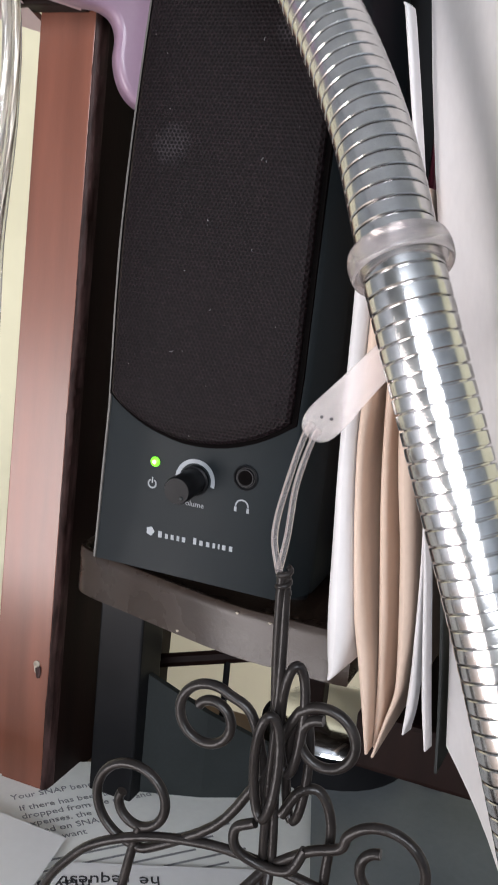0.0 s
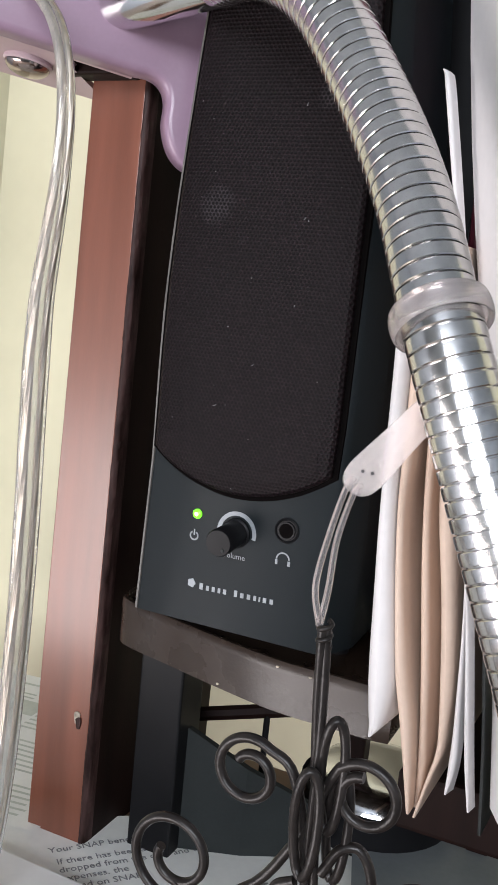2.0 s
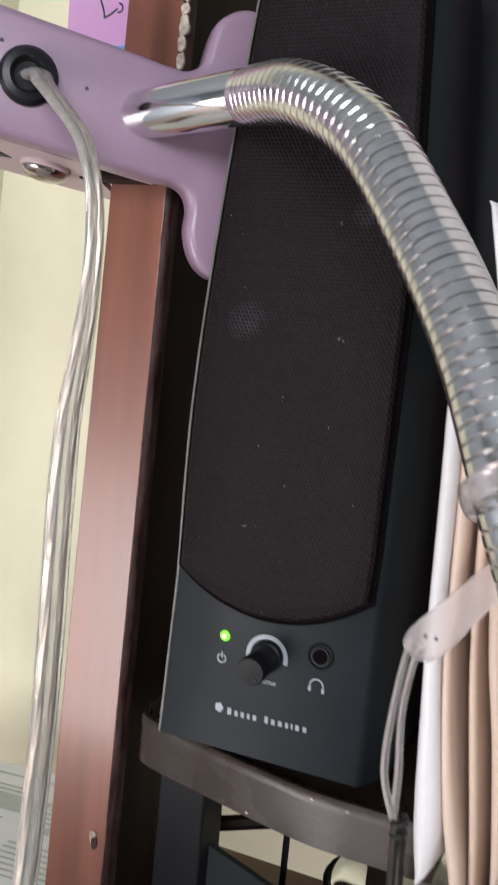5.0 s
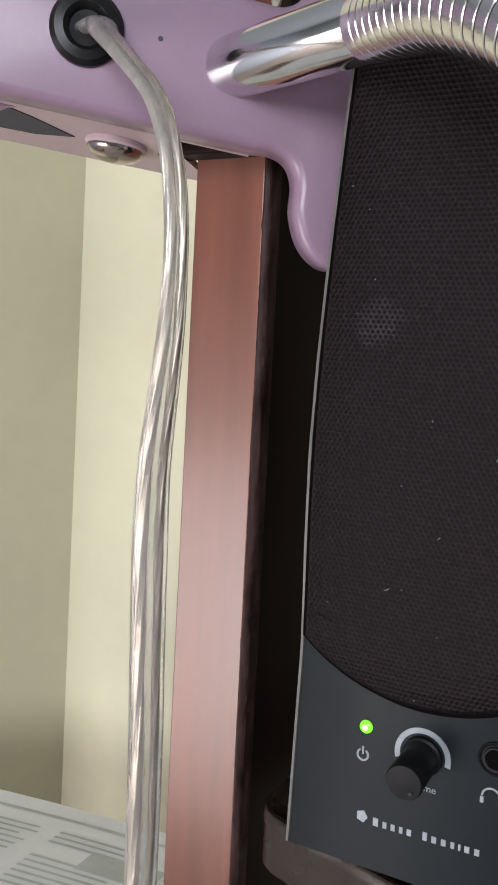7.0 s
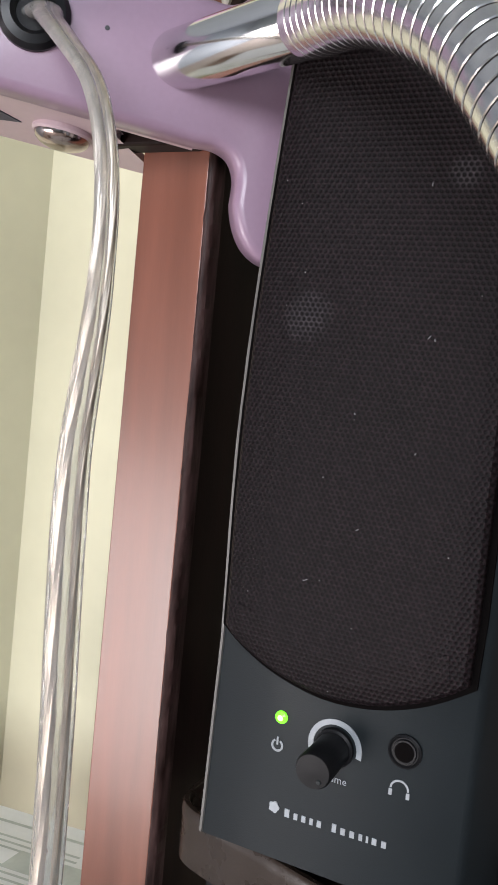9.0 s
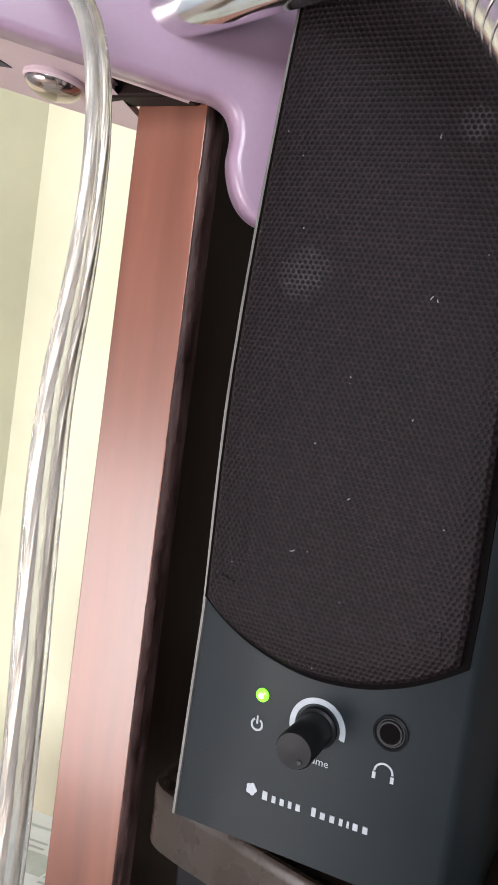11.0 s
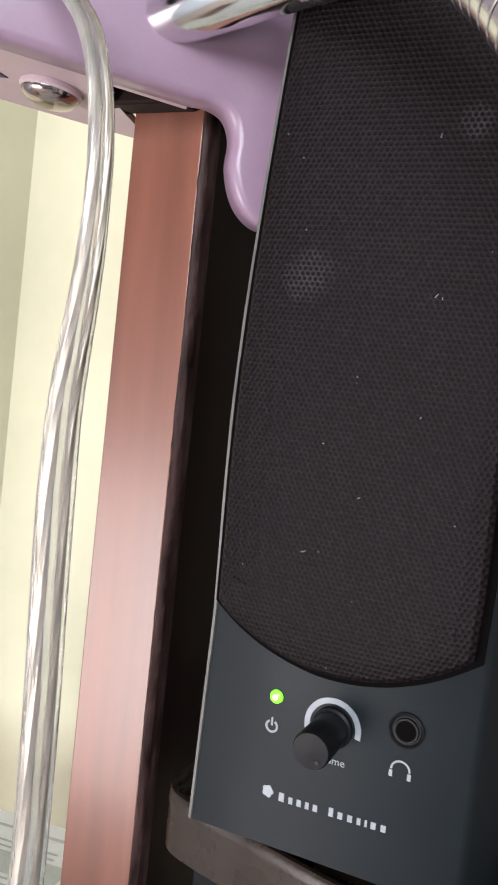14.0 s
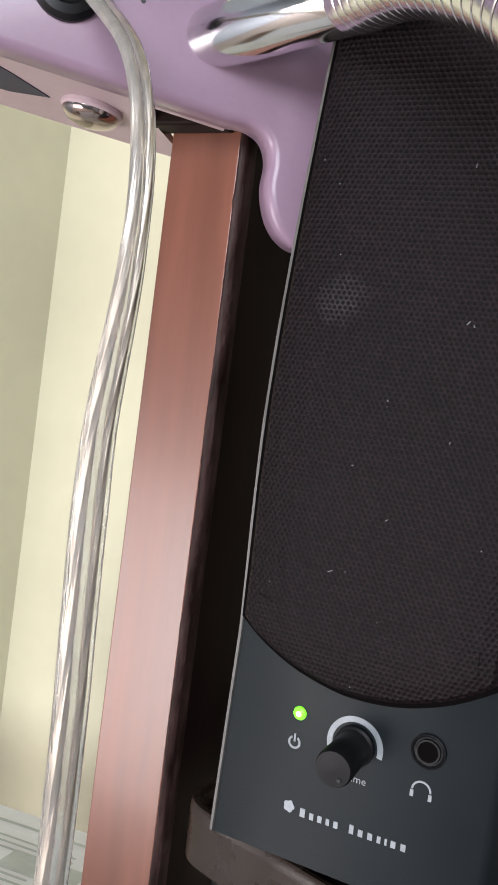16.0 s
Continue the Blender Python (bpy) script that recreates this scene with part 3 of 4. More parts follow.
part("grille", bm, GRILLE, speaker, "black open-weave cloth grille")

for x, z, r, turn in ((-0.1295, 0.1075, 0.0011, 0.4), (-0.1030, 0.1722, 0.0009, 0.9), (-0.1015, 0.1716, 0.0006, 2.1), (-0.1165, 0.1230, 0.0006, 0.6), (-0.1035, 0.1440, 0.0005, 1.2), (-0.1200, 0.1520, 0.0005, 2.4), (-0.1270, 0.1350, 0.0004, 0.2), (-0.1060, 0.2080, 0.0009, 1.5)):
    r *= 0.6
    bent = [Vector((x + r * (k - 2) / 2 * math.cos(turn) + 0.25 * r * math.sin(2.2 * k), 0.3193, z + r * (k - 2) / 2 * math.sin(turn) + 0.25 * r * math.cos(1.7 * k))) for k in range(5)]
    part("lint", sweep(spline(bent, 4), 0.00009, 6), GREY_INK, speaker, "speck of pale lint")
FACE = 0.3250
part("power_light", lathe([(0.0019, -0.0005), (0.0018, 0.0005), (0.0012, 0.0010), (0.0, 0.0012)], (-0.1350, FACE, 0.0668), (0, -1, 0), 20), LED, speaker, "lit green power light", True)
part("light_core", lathe([(0.0009, 0.0009), (0.0007, 0.0013), (0.0, 0.0014)], (-0.1350, FACE, 0.0668), (0, -1, 0), 16), LED_CORE, speaker, "bright centre of the power light", True)
PR0, PR1 = FACE - 0.00025, FACE + 0.0003
part("power_symbol", plate(arc(-0.1356, 0.0586, 0.00125, 0.0018, 120, 420), PR0, PR1), PRINT, speaker, "printed power symbol")
part("power_symbol", plate([(-0.13585, 0.0588), (-0.13535, 0.0588), (-0.13535, 0.0610), (-0.13585, 0.0610)], PR0, PR1), PRINT, speaker, "printed power symbol")
KX, KZ = -0.1189, 0.0628
part("volume_scale", plate(arc(KX, KZ, 0.0062, 0.0077, -12, 196, 30), PR0, PR1), PRINT, speaker, "printed arc round the knob")
knob = part("volume_knob", lathe([(0.0054, -0.0005), (0.0054, 0.0012), (0.0047, 0.0016), (0.0047, 0.006), (0.0049, 0.0144), (0.0045, 0.0152), (0.0, 0.0154)], (KX, FACE, KZ), (0.02, -1, -0.05), 40), BLACK, speaker, "black ribbed volume knob", True)
part("pointer", lathe([(0.0007, 0.0), (0.0005, 0.0003)], (KX + 0.0022, FACE - 0.0152, KZ - 0.0030), (0.02, -1, -0.05), 12), CHARCOAL, knob)
words("volume_word", "Volume", 0.0029, pose(KX - 0.0002, PR0, 0.0533, 90, 0, 0), PRINT, speaker, "printed word below the knob")
jack = part("headphone_socket", lathe([(0.0045, -0.0004), (0.0045, 0.0006), (0.0040, 0.0009), (0.0036, 0.0004), (0.0033, 0.0004), (0.0031, 0.0009), (0.0023, 0.0009), (0.0021, 0.0003), (0.0020, -0.0004)], (-0.0998, FACE, 0.0673), (0, -1, 0), 36), BLACK, speaker, "round black headphone socket", True)
# solid disc painted as the dark of the socket's hole
part("socket_hole", lathe([(0.0024, 0.0), (0.0026, 0.00100)], (-0.0998, FACE, 0.0673), (0, -1, 0), 24), GAP, jack)
part("headphone_symbol", plate(arc(-0.1003, 0.0568, 0.0021, 0.0026, 0, 180), PR0, PR1), PRINT, speaker, "printed headphone symbol")
for s in (-1, 1):
    part("headphone_symbol", plate([(-0.1003 + s * 0.00235 + dx, 0.0559 + dz) for dx, dz in ((-0.00045, -0.0011), (0.00045, -0.0011), (0.00045, 0.0006), (-0.00045, 0.0006))], PR0, PR1), PRINT, speaker, "printed headphone symbol")
part("maker_emblem", plate([(-0.1349 + 0.0015 * math.cos(a) * (1 + 0.12 * math.cos(5 * a)), 0.0409 + 0.0016 * math.sin(a) * (1 + 0.12 * math.cos(5 * a))) for a in np.linspace(0, 2 * math.pi, 24, endpoint=False)], PR0, PR1), PRINT, speaker, "small printed emblem")
x = -0.1318
for w, h in ([(0.0023, 0.0026), (0.0018, 0.0020), (0.0019, 0.0020), (0.0016, 0.0020), (0.0020, 0.0020), (0.0014, 0.0), (0.0019, 0.0026), (0.0021, 0.0020), (0.0021, 0.0020), (0.0016, 0.0020), (0.0010, 0.0020), (0.0021, 0.0020), (0.0021, 0.0020)]):
    if h:
        base = 0.0392 + 0.025 * (x + 0.1318)
        part("print_bar", plate([(x + 0.1 * w, base), (x + 0.72 * w, base), (x + 0.72 * w, base + h * 0.9), (x + 0.1 * w, base + h * 0.9)], PR0, PR1), PRINT, speaker)
    x += w + 0.00052

# ---- clamp lamp ----
lamp = thing("clamp_lamp", "lilac clamp lamp with a chrome gooseneck", "lamp")
PHI = radians(40)
U, N = Vector((math.cos(PHI), math.sin(PHI), 0)), Vector((math.sin(PHI), -math.cos(PHI), 0))
P0 = Vector((-0.178, 0.333, 0))


def on_bracket(u, z, out=0.0):
    return P0 + U * u + N * out + Vector((0, 0, z))


edge = [(-0.150, 0.2450), (-0.0730, 0.2325), (-0.030, 0.2262), (-0.002, 0.2222)]
lobe_low = [(0.0035, 0.2218), (0.0080, 0.2193), (0.0101, 0.2140), (0.0098, 0.2060), (0.0120, 0.1980), (0.0160, 0.1926), (0.0215, 0.1900), (0.0275, 0.1920), (0.031, 0.1985)]
lobe_up = [(0.033, 0.2800), (0.0300, 0.2848), (0.0255, 0.2857), (0.0200, 0.2838), (0.0150, 0.2793), (0.0125, 0.2715), (0.0105, 0.2645), (0.0050, 0.2613)]
top = [(-0.002, 0.2620), (-0.024, 0.2662), (-0.0670, 0.2735), (-0.150, 0.2870)]
smooth_low = [(p.x, p.z) for p in spline([(u, 0, z) for u, z in [edge[-1], *lobe_low]], 6)][1:]
smooth_up = [(p.x, p.z) for p in spline([(u, 0, z) for u, z in [*lobe_up, top[0]]], 6)][:-1]
shape = edge + smooth_low + smooth_up + top
ROLL = [(0.0030, 0.0), (0.0018, 0.0002), (0.0009, 0.0008), (0.0003, 0.0018), (0.0, 0.0032), (0.0, 0.0100), (0.0008, 0.0118), (0.0025, 0.0125)]
bracket = part("bracket", rounded_plate(shape, ROLL, lambda u, z, d: on_bracket(u, z, -d)), LILAC, lamp, "lilac lacquered clamp plate with scalloped end", True)
# lower flange of the clamp with its screw
bm = bmesh.new()
low = [(-0.150, 0.2450, -0.052), (-0.0730, 0.2330, -0.052), (-0.0300, 0.2268, -0.052), (-0.0298, 0.2268, -0.0135), (-0.0020, 0.2226, -0.0135)]
rows = []
for u, z, d in low:
    drop = -0.0042 * (-d - 0.0105) / 0.0415
    slant = 0.0235 if u == -0.0300 else 0.0
    rows.append([bm.verts.new(on_bracket(u + (slant if o == d else 0.0), z + dz - (0.14 * slant if o == d else 0.0), o)) for o, dz in ((-0.0100, 0.0), (d, drop), (d, drop + 0.0022), (-0.0100, 0.0030))])
for a, b in zip(rows, rows[1:]):
    for k in range(4):
        bm.faces.new((a[k], a[(k + 1) % 4], b[(k + 1) % 4], b[k]))
bm.faces.new(rows[0])
bm.faces.new(rows[-1])
part("flange", bm, LILAC_LIT, lamp, "lilac under flange, painted paler as lit from below")


def under_flange(u, d, below):
    return on_bracket(u, float(np.interp(u, [-0.15, -0.073, -0.03], [0.2450, 0.2330, 0.2268])) - 0.0042 * (-d - 0.0105) / 0.0415 - below, d)


# dark plate under the flange, painted as the shade inside an opening
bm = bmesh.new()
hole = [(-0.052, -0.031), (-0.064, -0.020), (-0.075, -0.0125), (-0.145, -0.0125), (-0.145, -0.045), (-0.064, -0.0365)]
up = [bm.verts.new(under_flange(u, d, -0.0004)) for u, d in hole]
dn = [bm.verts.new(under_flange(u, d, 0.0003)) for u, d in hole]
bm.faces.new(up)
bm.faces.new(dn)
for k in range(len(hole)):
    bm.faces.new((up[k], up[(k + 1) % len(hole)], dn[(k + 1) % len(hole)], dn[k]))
part("cutout", bm, material("violet_shade", (0.045, 0.043, 0.065), 0.6, vary=0.2, vary_scale=40), lamp, "dark plate drawn as a shaded opening in the flange")
down = Vector((-0.10, -0.12, -1.0))
part("washer", lathe([(0.0094, -0.0012), (0.0094, 0.0008), (0.0088, 0.0014)], under_flange(-0.0395, -0.030, 0.0), down, 36), LILAC_LIT, lamp, "lilac washer", True)
part("screw", lathe([(0.0086, 0.0004), (0.0086, 0.0018), (0.0080, 0.0030), (0.0064, 0.0043), (0.0040, 0.0052), (0.0018, 0.0055), (0.0, 0.0056)], under_flange(-0.0395, -0.030, 0.0), down, 36), NICKEL, lamp, "domed chrome screw", True)
part("jaw", prism([(-0.060, 0.2320), (-0.150, 0.2470), (-0.150, 0.2300)], "y", 0.014, 0.034), LILAC, lamp, "lilac clamp jaw").matrix_world = Matrix(((U.x, -N.x, 0, P0.x), (U.y, -N.y, 0, P0.y), (0, 0, 1, 0), (0, 0, 0, 1)))
part("grommet", lathe([(0.0098, -0.001), (0.0098, 0.0015), (0.0085, 0.0032), (0.0062, 0.0036), (0.0050, 0.0024), (0.0046, 0.0012), (0.0, 0.0010)], on_bracket(-0.0488, 0.2500), N, 32), BLACK_GLOSS, lamp, "black rubber cable grommet", True)
for u, z in ((-0.0580, 0.2603), (-0.0292, 0.2493)):
    part("pit", lathe([(0.0007, 0.0), (0.0006, 0.0003)], on_bracket(u, z), N, 10), INK, lamp)
# dark block put in for the shaded wood between clamp and post
part("clamp_pad", box(-0.2185, -0.1885, 0.3385, 0.3498, 0.2235, 0.2560, 0.001), DARK_AND_SHADED_WOOD, lamp, "dark block for the shaded wood behind the clamp")
COLLAR = Vector((-0.1380, 0.3100, 0.2444))
ROOT = on_bracket(-0.0120, 0.2442, -0.009)
tube_way = (COLLAR - ROOT).normalized()
part("neck_tube", sweep([ROOT, ROOT + tube_way * 0.004, COLLAR - tube_way * 0.0008, COLLAR], [0.0085, 0.0085, 0.0085, 0.0080], 40, side=(0, 0, 1)), CHROME, lamp, "polished chrome tube", True)
NECK = [COLLAR, (-0.1110, 0.2868, 0.2385), (-0.0857, 0.2702, 0.2238), (-0.0645, 0.2575, 0.1978), (-0.0468, 0.2439, 0.1708), (-0.0331, 0.2326, 0.1416), (-0.0184, 0.2282, 0.1076), (-0.0009, 0.2231, 0.0671), (0.0153, 0.2191, 0.0239), (0.0284, 0.2157, -0.0161)]
fine = spline(NECK, 120)
run = [0.0]
for a, b in zip(fine, fine[1:]):
    run.append(run[-1] + (b - a).length)


def neck_at(s):
    i = min(max(int(np.searchsorted(run, s)) - 1, 0), len(fine) - 2)
    k = (s - run[i]) / (run[i + 1] - run[i])
    return fine[i].lerp(fine[i + 1], k)


PITCH, R = 0.0035, 0.0089
pts, rad, ways = [], [], []
s = 0.0005
while s < run[-1] - PITCH:
    r0 = 0.0084 if s < 0.002 else R
    for f, dr in ((0.0, -0.0010), (0.07, -0.0010), (0.085, -0.0002), (0.15, 0.0), (0.5, 0.00003), (0.92, 0.0), (0.985, -0.0002)):
        pts.append(neck_at(s + f * PITCH))
        rad.append(r0 + dr)
        ways.append((neck_at(s + f * PITCH + 0.004) - neck_at(max(0.0, s + f * PITCH - 0.004))).normalized())
    s += PITCH
part("gooseneck", sweep(pts, rad, 36, side=(0, 0, 1), ways=ways), STEEL, lamp, "flexible ribbed steel gooseneck", True)

# ---- lamp cable ----
cable = thing("clear_cable", "clear twin-core lamp cable hanging from the clamp", "cable")
run_c = spline([on_bracket(-0.0488, 0.2503, -0.002), on_bracket(-0.0455, 0.2496, 0.007), (-0.2023, 0.2930, 0.2450), (-0.1900, 0.2850, 0.2365), (-0.1775, 0.2805, 0.2250), (-0.1705, 0.2775, 0.2110), (-0.1682, 0.2767, 0.1950), (-0.1685, 0.2765, 0.1780), (-0.1700, 0.2767, 0.1640), (-0.1722, 0.2772, 0.1500), (-0.1738, 0.2775, 0.1360), (-0.1747, 0.2780, 0.1150), (-0.1760, 0.2797, 0.0900), (-0.1770, 0.2812, 0.0690), (-0.1792, 0.2836, 0.0400), (-0.1820, 0.2862, 0.0140), (-0.1870, 0.2890, -0.0350), (-0.1920, 0.2880, -0.0750), (-0.198, 0.282, -0.0925), (-0.225, 0.26, -0.0930)], 6)
ACROSS = Vector((0.85, 0.45, 0.0))
HALF_C = [float(np.interp(p.z, [-0.1, 0.12, 0.15, 0.185, 0.215, 0.235, 0.25], [0.0047, 0.0047, 0.0041, 0.0031, 0.0030, 0.0034, 0.0042])) for p in run_c]
part("sheath", sweep(run_c, HALF_C, 28, 0.50, side=ACROSS), CLEAR, cable, "clear vinyl sheath", True)
for s in (-1, 1):
    core = []
    for i, p in enumerate(run_c):
        core.append(p + ACROSS * s * HALF_C[i] * 0.44)
    whole = part("core", sweep(core, 0.0011, 16), COPPER, cable, "brownish tinned wire core", True)
    for k in range(5):
        part("strand", sweep([p + (ACROSS * math.cos(0.16 * i + 1.257 * k) + Vector((0.47, -0.88, 0)) * math.sin(0.16 * i + 1.257 * k)) * 0.0008 for i, p in enumerate(core)], 0.00045, 12), COPPER, whole)

# ---- tag on the gooseneck ----
# the holder, its tag and the standing papers all lean back a little
ASKEW = Matrix(((0.99994, 0.00986, -0.00374, -0.0038), (-0.00993, 0.99976, -0.01956, 0.0008), (0.00354, 0.01960, 0.99980, -0.0054), (0, 0, 0, 1)))
tag = thing("plastic_tag", "frosted plastic ring tag looped round the gooseneck", "tag")
S_RING = run[next(i for i, p in enumerate(fine) if p.z < 0.1447)]
c = ASKEW.inverted() @ neck_at(S_RING)
w = (neck_at(S_RING + 0.002) - neck_at(S_RING - 0.002)).normalized()
w = (w + Vector((0.10, -0.20, 0.0))).normalized()
u = w.orthogonal().normalized()
v = w.cross(u)
part("ring", sweep([c + (u * math.cos(a) + v * math.sin(a)) * 0.0106 for a in np.linspace(0, 2 * math.pi, 49)], 0.0030, 14, 0.26, side=w, caps=False), FROST, tag, "", True)

d = Vector((-0.0175, 0.0025, -0.0215))
root = Vector((-0.0348, 0.2440, 0.1240))
view = Vector((0.24, -0.95, 0.15)).normalized()
across = d.normalized().cross(view).normalized()
strap = [(p.x, p.z) for p in spline([(-0.004, 0, -0.0034), (0.010, 0, -0.0040), (0.018, 0, -0.0047), (0.0235, 0, -0.0047), (0.0272, 0, -0.0032), (0.0285, 0, 0.0), (0.0274, 0, 0.0030), (0.0235, 0, 0.0044), (0.018, 0, 0.0044), (0.010, 0, 0.0040), (-0.004, 0, 0.0036)], 4)]
bm = prism(strap, "y", -0.0006, 0.0006, 0.0003, 1)
for q in bm.verts:
    q.co = root + d.normalized() * q.co.x + across * q.co.z + view * q.co.y
part("strap", bm, FROST, tag)
for o in (-0.0008, 0.0006):
    part("slot", lathe([(0.00045, 0.0), (0.0004, 0.0003)], root + d.normalized() * (0.0215 + o) + across * o * 1.4 + view * 0.0006, view, 8), INK, tag)
TIE = Vector((-0.0456, 0.2150, 0.0790))
for o, bow_a, bow_b in ((0.0012, -0.0020, -0.0027), (-0.0012, -0.0013, -0.0002)):
    a = root + d.normalized() * 0.0275 + across * o
    part("loop", sweep(spline([a - d.normalized() * 0.002, a, a.lerp(TIE, 0.35) + Vector((bow_a, 0, -0.001)), a.lerp(TIE, 0.74) + Vector((bow_b, 0, -0.0005)), TIE], 8), 0.0008, 14), FROST, tag, "thin clear string", True)

# ---- wire holder ----
holder = thing("wire_holder", "dark iron wire holder with scrolled arms", "holder")
JOINT = Vector((-0.0421, 0.2150, 0.0094))
WIRE = 0.00120


def wire(name, points, r=WIRE, per=8):
    part(name, sweep(spline(points, per), r, 14), IRON, holder, "", True)


def scroll(mid, y, r0, r1, a0, a1, before):
    """A wire that runs through the points before into a flat spiral about mid, from radius r0 at the angle a0 to r1 at a1."""
    n = 22
    turn = []
    for i in range(n + 1):
        r, a = r0 + (r1 - r0) * (i / n) ** 1.3, radians(a0 + (a1 - a0) * i / n)
        turn.append((mid[0] + r * math.cos(a), y, mid[1] + r * math.sin(a)))
    wire("scroll", [*before, *turn], per=4)


scroll((-0.0600, 0.0410), 0.2150, 0.0083, 0.0036, 55, 500, [(-0.0450, 0.2150, 0.0200), (-0.0465, 0.2150, 0.0350), (-0.0500, 0.2150, 0.0450)])
scroll((-0.0767, 0.0145), 0.2140, 0.0118, 0.0040, -65, -560, [(-0.0430, 0.2150, 0.0360), (-0.0480, 0.2148, 0.0270), (-0.0560, 0.2143, 0.0150)])
scroll((-0.0328, 0.0435), 0.2150, 0.0078, 0.0046, 150, -262, [(-0.0430, 0.2150, 0.0240), (-0.0432, 0.2150, 0.0380)])
scroll((-0.0158, 0.0190), 0.2130, 0.0105, 0.0040, 170, -250, [JOINT, (-0.0330, 0.2140, 0.0170)])
# small upright loops about the stem
for x, y, z0, z1, w in ((-0.0405, 0.2150, 0.0330, 0.0590, 0.0026), (-0.0440, 0.2110, 0.0230, 0.0480, 0.0028), (-0.0390, 0.2180, 0.0200, 0.0460, 0.0025)):
    wire("loop", [(x + w * math.cos(a), y + 0.0006 * math.sin(2 * a), (z0 + z1) / 2 + (z1 - z0) / 2 * math.sin(a)) for a in np.linspace(-1.5, 4.7, 16)], 0.00112, 3)
# twisted stem
for k in (0, math.pi):
    wire("stem", [Vector((-0.0428 - 0.0028 * v, 0.2150, 0.0094 + 0.0696 * v)) + Vector((math.cos(k + 4 * v), math.sin(k + 4 * v), 0)) * 0.0011 * (1 - 0.5 * v) for v in np.linspace(0, 1, 12)], 0.00105, 4)
wire("binding", [(-0.0455 + 0.0013 * math.cos(a), 0.215 + 0.0013 * math.sin(a), 0.0745 + 0.0004 * a) for a in np.linspace(0, 14, 40)], 0.0006, 2)
# feet, down to the desk
FOOT = DESK + 0.0005
for path in ([(-0.0580, 0.2140, 0.0098), (-0.0770, 0.2130, 0.0052), (-0.0930, 0.2130, -0.0060), (-0.1050, 0.2140, -0.0300), (-0.1150, 0.2160, FOOT)],
             [(-0.0400, 0.2080, -0.0030), (-0.0320, 0.1960, -0.0120), (-0.0220, 0.1840, -0.0400), (-0.0170, 0.1760, FOOT)],
             [(-0.0250, 0.2150, 0.0070), (-0.0070, 0.2160, 0.0010), (0.0080, 0.2170, -0.0200), (0.0180, 0.2190, FOOT)],
             [(-0.0450, 0.2240, 0.0010), (-0.0520, 0.2380, -0.0120), (-0.0570, 0.2520, -0.0450), (-0.0600, 0.2580, FOOT)],
             [(-0.0510, 0.2100, -0.0010), (-0.0650, 0.2040, -0.0110), (-0.0760, 0.1980, -0.0450), (-0.0810, 0.1950, FOOT)]):
    wire("foot", [JOINT, *path])
wire("strut", [(-0.0750, 0.2138, 0.0085), (-0.0768, 0.2136, 0.0010), (-0.0790, 0.2130, -0.0120), (-0.0810, 0.2110, -0.0300)])
wire("arch", [(-0.0410, 0.2160, 0.0220), (-0.0375, 0.2170, 0.0285), (-0.0330, 0.2180, 0.0292), (-0.0298, 0.2180, 0.0220), (-0.0298, 0.2170, 0.0080), (-0.0300, 0.2160, -0.0060)])
wire("arch", [(-0.0455, 0.2120, 0.0210), (-0.0500, 0.2120, 0.0180), (-0.0495, 0.2120, 0.0130), (-0.0440, 0.2130, 0.0102), (-0.0370, 0.2130, 0.0112), (-0.0340, 0.2140, 0.0170)])

# ---- papers ----
LEANING = []


def card(name, near, far, z0, z1, lean, mat, label, thick=0.0006, bow=0.002, tip=0.0, splay=0.0, group="papers beside the speaker"):
    """An upright sheet of paper seen edge-on: near and far ends in plan."""
    bm = bmesh.new()
    n, m = 8, 14
    a, b = Vector((*near, 0)), Vector((*far, 0))
    side = Vector((b.y - a.y, a.x - b.x, 0)).normalized()
    grid = {}
    for i in range(n + 1):
        for j in range(m + 1):
            u, v = i / n, j / m
            low = z0 + tip * u
            p = a.lerp(b, u) + Vector((lean[0] * v, lean[1] * v, low + (z1 - low) * v)) + side * bow * (math.sin(math.pi * u) + 0.8 * math.sin(2.5 * math.pi * v)) + Vector((splay * min(1.0, v * 5) ** 0.7, 0, 0))
            for s in (0, 1):
                grid[i, j, s] = bm.verts.new(p + side * thick * s)
    for s in (0, 1):
        for i in range(n):
            for j in range(m):
                bm.faces.new([grid[q] for q in ((i, j, s), (i + 1, j, s), (i + 1, j + 1, s), (i, j + 1, s))])
    for i in range(n):
        for j in (0, m):
            bm.faces.new([grid[q] for q in ((i, j, 0), (i + 1, j, 0), (i + 1, j, 1), (i, j, 1))])
    for j in range(m):
        for i in (0, n):
            bm.faces.new([grid[q] for q in ((i, j, 0), (i, j + 1, 0), (i, j + 1, 1), (i, j, 1))])
    LEANING.append(tagged(part(name, bm, mat, smooth=True), label, "paper", group))


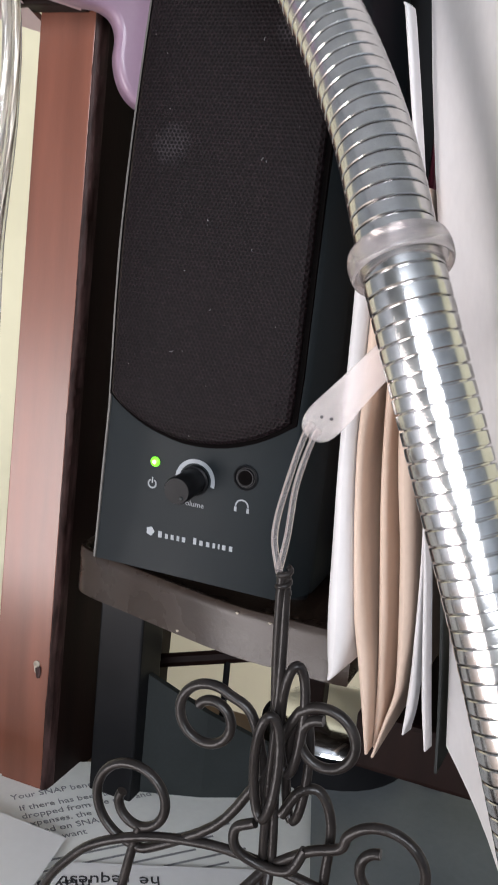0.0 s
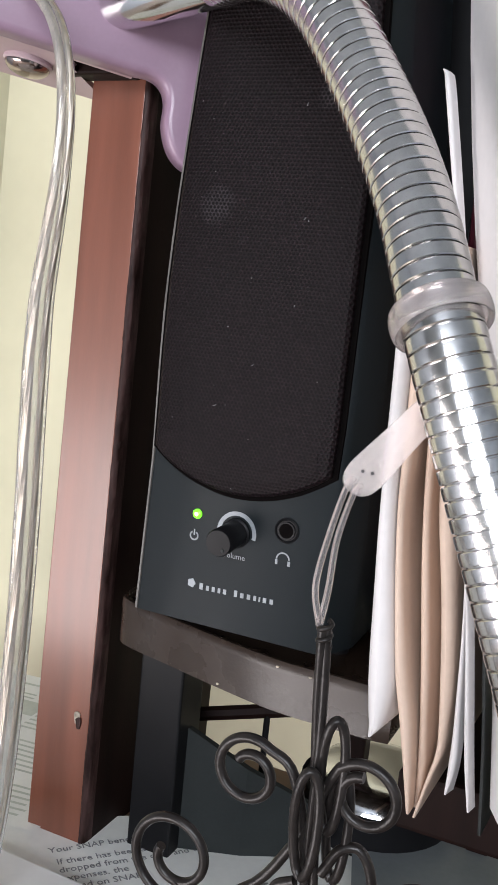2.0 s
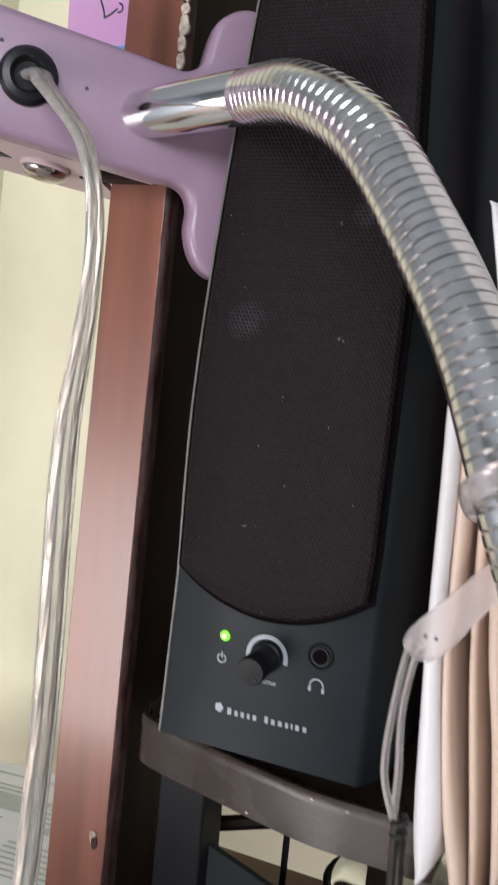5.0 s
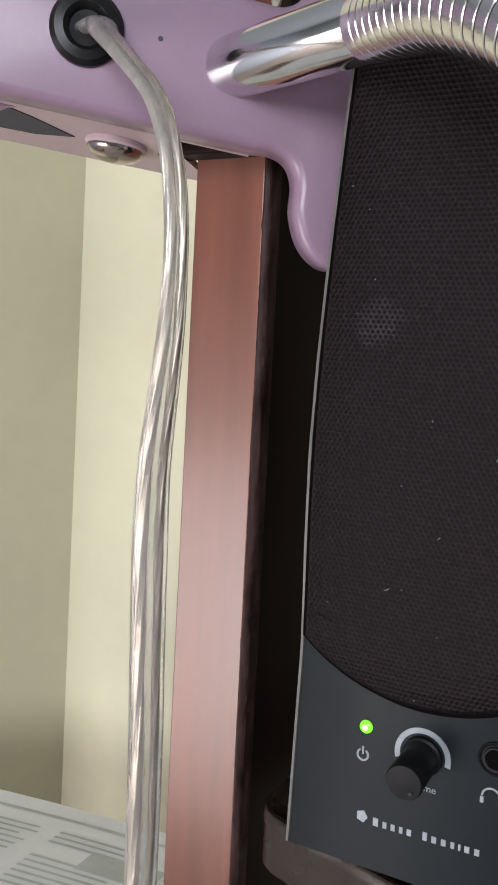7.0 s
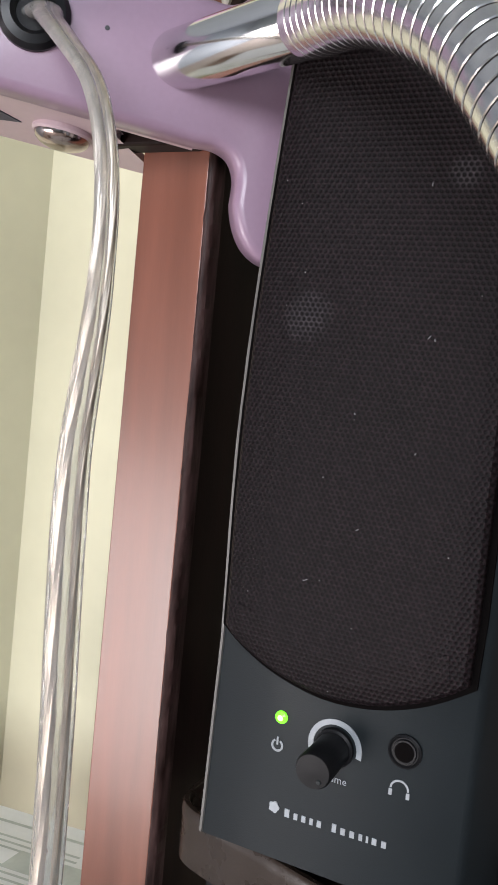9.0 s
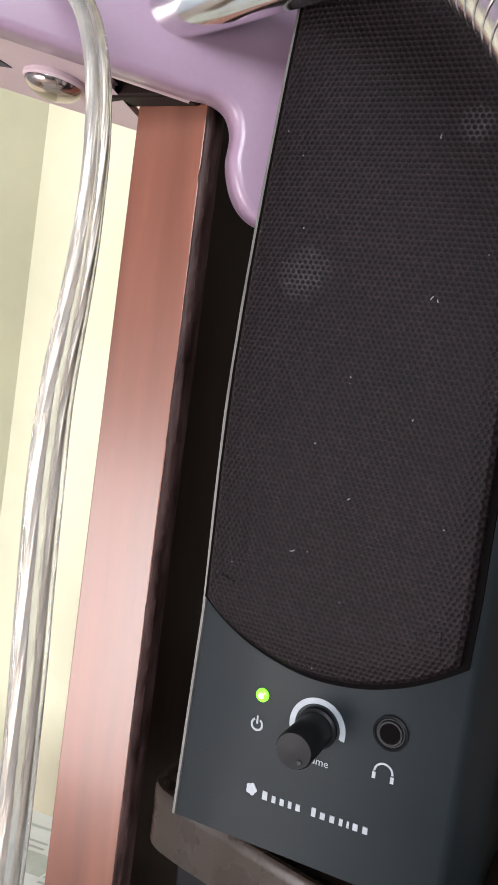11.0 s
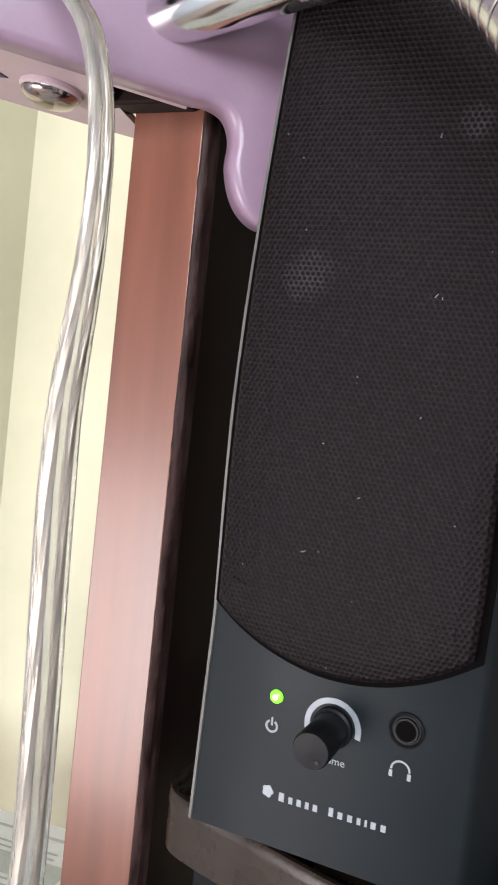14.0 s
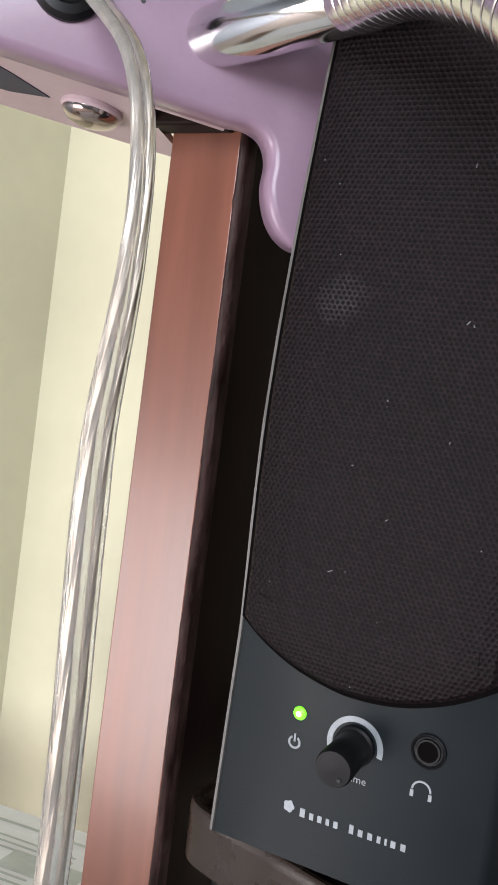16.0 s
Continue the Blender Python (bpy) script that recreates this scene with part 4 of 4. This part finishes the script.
def pocket(name, levels, y0, y1, mat, label, skew=0.003, group="papers beside the speaker"):
    """An envelope standing on edge: levels give its height and the two edges of its rounded near fold."""
    bm = bmesh.new()
    prev = None
    for p in spline([(a, b, z) for z, a, b in levels], 5):
        mid, h = (p.x + p.y) / 2, max(0.0002, (p.y - p.x) / 2)
        wave = 0.0006 * noise.noise(Vector((mid * 300, p.z * 25, y0 * 50)))
        row = [bm.verts.new((mid - h * math.cos(q), y0 + wave + h * 1.6 * (1 - math.sin(q)), p.z)) for q in np.linspace(0, math.pi, 9)]
        row += [bm.verts.new((mid + skew + h * 0.2, y1, p.z)), bm.verts.new((mid + skew - h * 0.2, y1, p.z))]
        if prev:
            for k in range(len(row)):
                bm.faces.new((prev[k], prev[(k + 1) % len(row)], row[(k + 1) % len(row)], row[k]))
        else:
            bm.faces.new(row)
        prev = row
    bm.faces.new(prev)
    LEANING.append(tagged(part(name, bm, mat, smooth=True), label, "envelope" if "envelope" in name else "paper", group))


pocket("envelope", ((0.0140, -0.0556, -0.0546), (0.0170, -0.0562, -0.0522), (0.0230, -0.0576, -0.0508), (0.034, -0.0590, -0.0502), (0.060, -0.0599, -0.0532), (0.085, -0.0604, -0.0554), (0.135, -0.0612, -0.0562), (0.170, -0.0618, -0.0575)), 0.299, 0.330, TONED_PAPER, "white envelope standing beside the speaker", 0.0045)
pocket("tan_envelope", ((-0.0083, -0.0412, -0.0402), (0.004, -0.0438, -0.0412), (0.0185, -0.0469, -0.0427), (0.034, -0.0500, -0.0459), (0.060, -0.0530, -0.0502), (0.086, -0.0551, -0.0526), (0.1075, -0.0556, -0.0522), (0.165, -0.0572, -0.0520)), 0.301, 0.390, TAN, "tan paper envelope standing on edge")
pocket("tan_envelope", ((-0.0083, -0.0400, -0.0390), (0.004, -0.0408, -0.0380), (0.0201, -0.0418, -0.0392), (0.0358, -0.0434, -0.0404), (0.0615, -0.0462, -0.0434), (0.0868, -0.0485, -0.0461), (0.12, -0.0502, -0.0470), (0.165, -0.0512, -0.0482)), 0.306, 0.390, TAN, "tan paper envelope standing on edge")
pocket("tan_envelope", ((-0.0083, -0.0389, -0.0380), (0.004, -0.0364, -0.0352), (0.014, -0.0344, -0.0326), (0.022, -0.0345, -0.0321), (0.0376, -0.0362, -0.0320), (0.063, -0.0390, -0.0346), (0.088, -0.0427, -0.0377), (0.12, -0.0452, -0.0408), (0.165, -0.0475, -0.0435)), 0.300, 0.390, TAN, "tan paper envelope with a folded lower corner")
pocket("paper_sheet", ((0.0018, -0.0304, -0.0297), (0.012, -0.0304, -0.0279), (0.030, -0.0305, -0.0287), (0.072, -0.0327, -0.0319), (0.150, -0.0410, -0.0403)), 0.301, 0.306, TONED_PAPER, "folded white paper standing on edge", 0.0015)
pocket("paper_sheet", ((0.0000, -0.0226, -0.0219), (0.018, -0.0256, -0.0240), (0.050, -0.0293, -0.0281), (0.072, -0.0322, -0.0312), (0.150, -0.0435, -0.0424), (0.205, -0.0540, -0.0522), (0.212, -0.0556, -0.0549)), 0.298, 0.303, TONED_PAPER, "narrow white paper standing on edge", 0.0012)
card("black_card", (-0.0190, 0.302), (-0.018, 0.39), -0.0083, 0.190, (-0.022, 0.0), CHARCOAL, "thin black card standing on edge", 0.0008, 0.001)
card("paper_sheet", (0.0150, 0.240), (-0.0170, 0.305), -0.0120, 0.340, (-0.050, 0.006), TONED_PAPER, "large white sheet standing on edge", 0.0006, 0.0025, tip=0.012)
card("paper_sheet", (0.0180, 0.245), (-0.0130, 0.310), -0.0120, 0.340, (-0.050, 0.006), TONED_PAPER, "large white sheet standing on edge", 0.0006, 0.0025, tip=0.012)
lower = thing("lower_board", "dark brown wooden board under the standing papers", "board")
part("board", box(-0.0520, 0.12, 0.330, 0.45, -0.030, -0.0085, 0.002), DARK_AND_SHADED_WOOD, lower)
part("leg", box(0.095, 0.115, 0.40, 0.42, DESK - 0.002, -0.030, 0.001), DARK_AND_SHADED_WOOD, lower)
part("leg", box(-0.040, -0.030, 0.435, 0.447, DESK - 0.002, -0.030, 0.001), DARK_AND_SHADED_WOOD, lower)
tagged(part("black_folder", box(-0.115, -0.0685, 0.424, 0.437, 0.0186, 0.42, 0.002), BLACK), "black folder standing behind the speaker", "folder")
storage = thing("storage_box", "dark maroon patterned box behind the papers", "box")
part("body", box(-0.067, 0.06, 0.398, 0.439, 0.0187, 0.42, 0.003), MAROON, storage)
for k in range(14):
    x, z, r = -0.060 + 0.05 * random.random(), 0.13 + 0.22 * random.random(), 0.003 + 0.004 * random.random()
    part("flower", plate([(x + r * math.cos(a) * (1 + 0.3 * math.cos(5 * a)), z + r * math.sin(a) * (1 + 0.3 * math.cos(5 * a))) for a in np.linspace(0, 2 * math.pi, 30, endpoint=False)], 0.3974, 0.3986), PINK if k % 3 else PAPER, storage)

# ---- things under the shelf ----
basin = thing("charcoal_stand", "charcoal plastic stand with sloping top edge", "stand")
bm = prism([(-0.156, 0.370), (-0.128, 0.381), (-0.098, 0.399), (-0.098, 0.402), (-0.128, 0.384), (-0.156, 0.373)], "z", DESK - 0.002, -0.037)
for v in bm.verts:
    if v.co.z > -0.05:
        v.co.z = -0.0385 - 0.036 * (v.co.x + 0.156) / 0.058
part("side", bm, CHARCOAL, basin)
pot = thing("black_tub", "round black plastic tub with a shiny lid", "tub")
part("body", lathe([(0.036, DESK - 0.001), (0.037, DESK + 0.02), (0.036, -0.080), (0.034, -0.078)], (-0.086, 0.445, 0)), BLACK, pot, "", True)
part("lid", lathe([(0.034, -0.0782), (0.0325, -0.0745), (0.028, -0.0705), (0.020, -0.0675), (0.010, -0.0660), (0, -0.0655)], (-0.086, 0.445, 0)), CHROME, pot, "", True)

for ob in [holder, tag] + LEANING:
    ob.matrix_world = ASKEW @ ob.matrix_world
holder.matrix_world = Matrix.Translation((0.0013, 0, 0)) @ holder.matrix_world

# ---- note pinned above the clamp ----
note = thing("paper_note", "pink handwritten note with a blue strip", "note")
part("sheet", box(-0.2430, -0.2112, 0.3600, 0.3606, 0.2770, 0.3400), PINK, note)
part("strip", box(-0.2330, -0.2112, 0.3596, 0.3604, 0.2745, 0.2782), BLUE, note, "blue strip")
for stroke in ([(-0.2334, 0.3060), (-0.2300, 0.3000), (-0.2268, 0.2930), (-0.2258, 0.2890)], [(-0.2262, 0.2892), (-0.2230, 0.2906), (-0.2200, 0.2925)], [(-0.2195, 0.2945), (-0.2180, 0.2935), (-0.2182, 0.2915), (-0.2200, 0.2910)], [(-0.2172, 0.3010), (-0.2160, 0.2990), (-0.2170, 0.2975)]):
    part("handwriting", sweep(spline([(x, 0.3600, z) for x, z in stroke], 6), 0.0004, 6), INK, note)
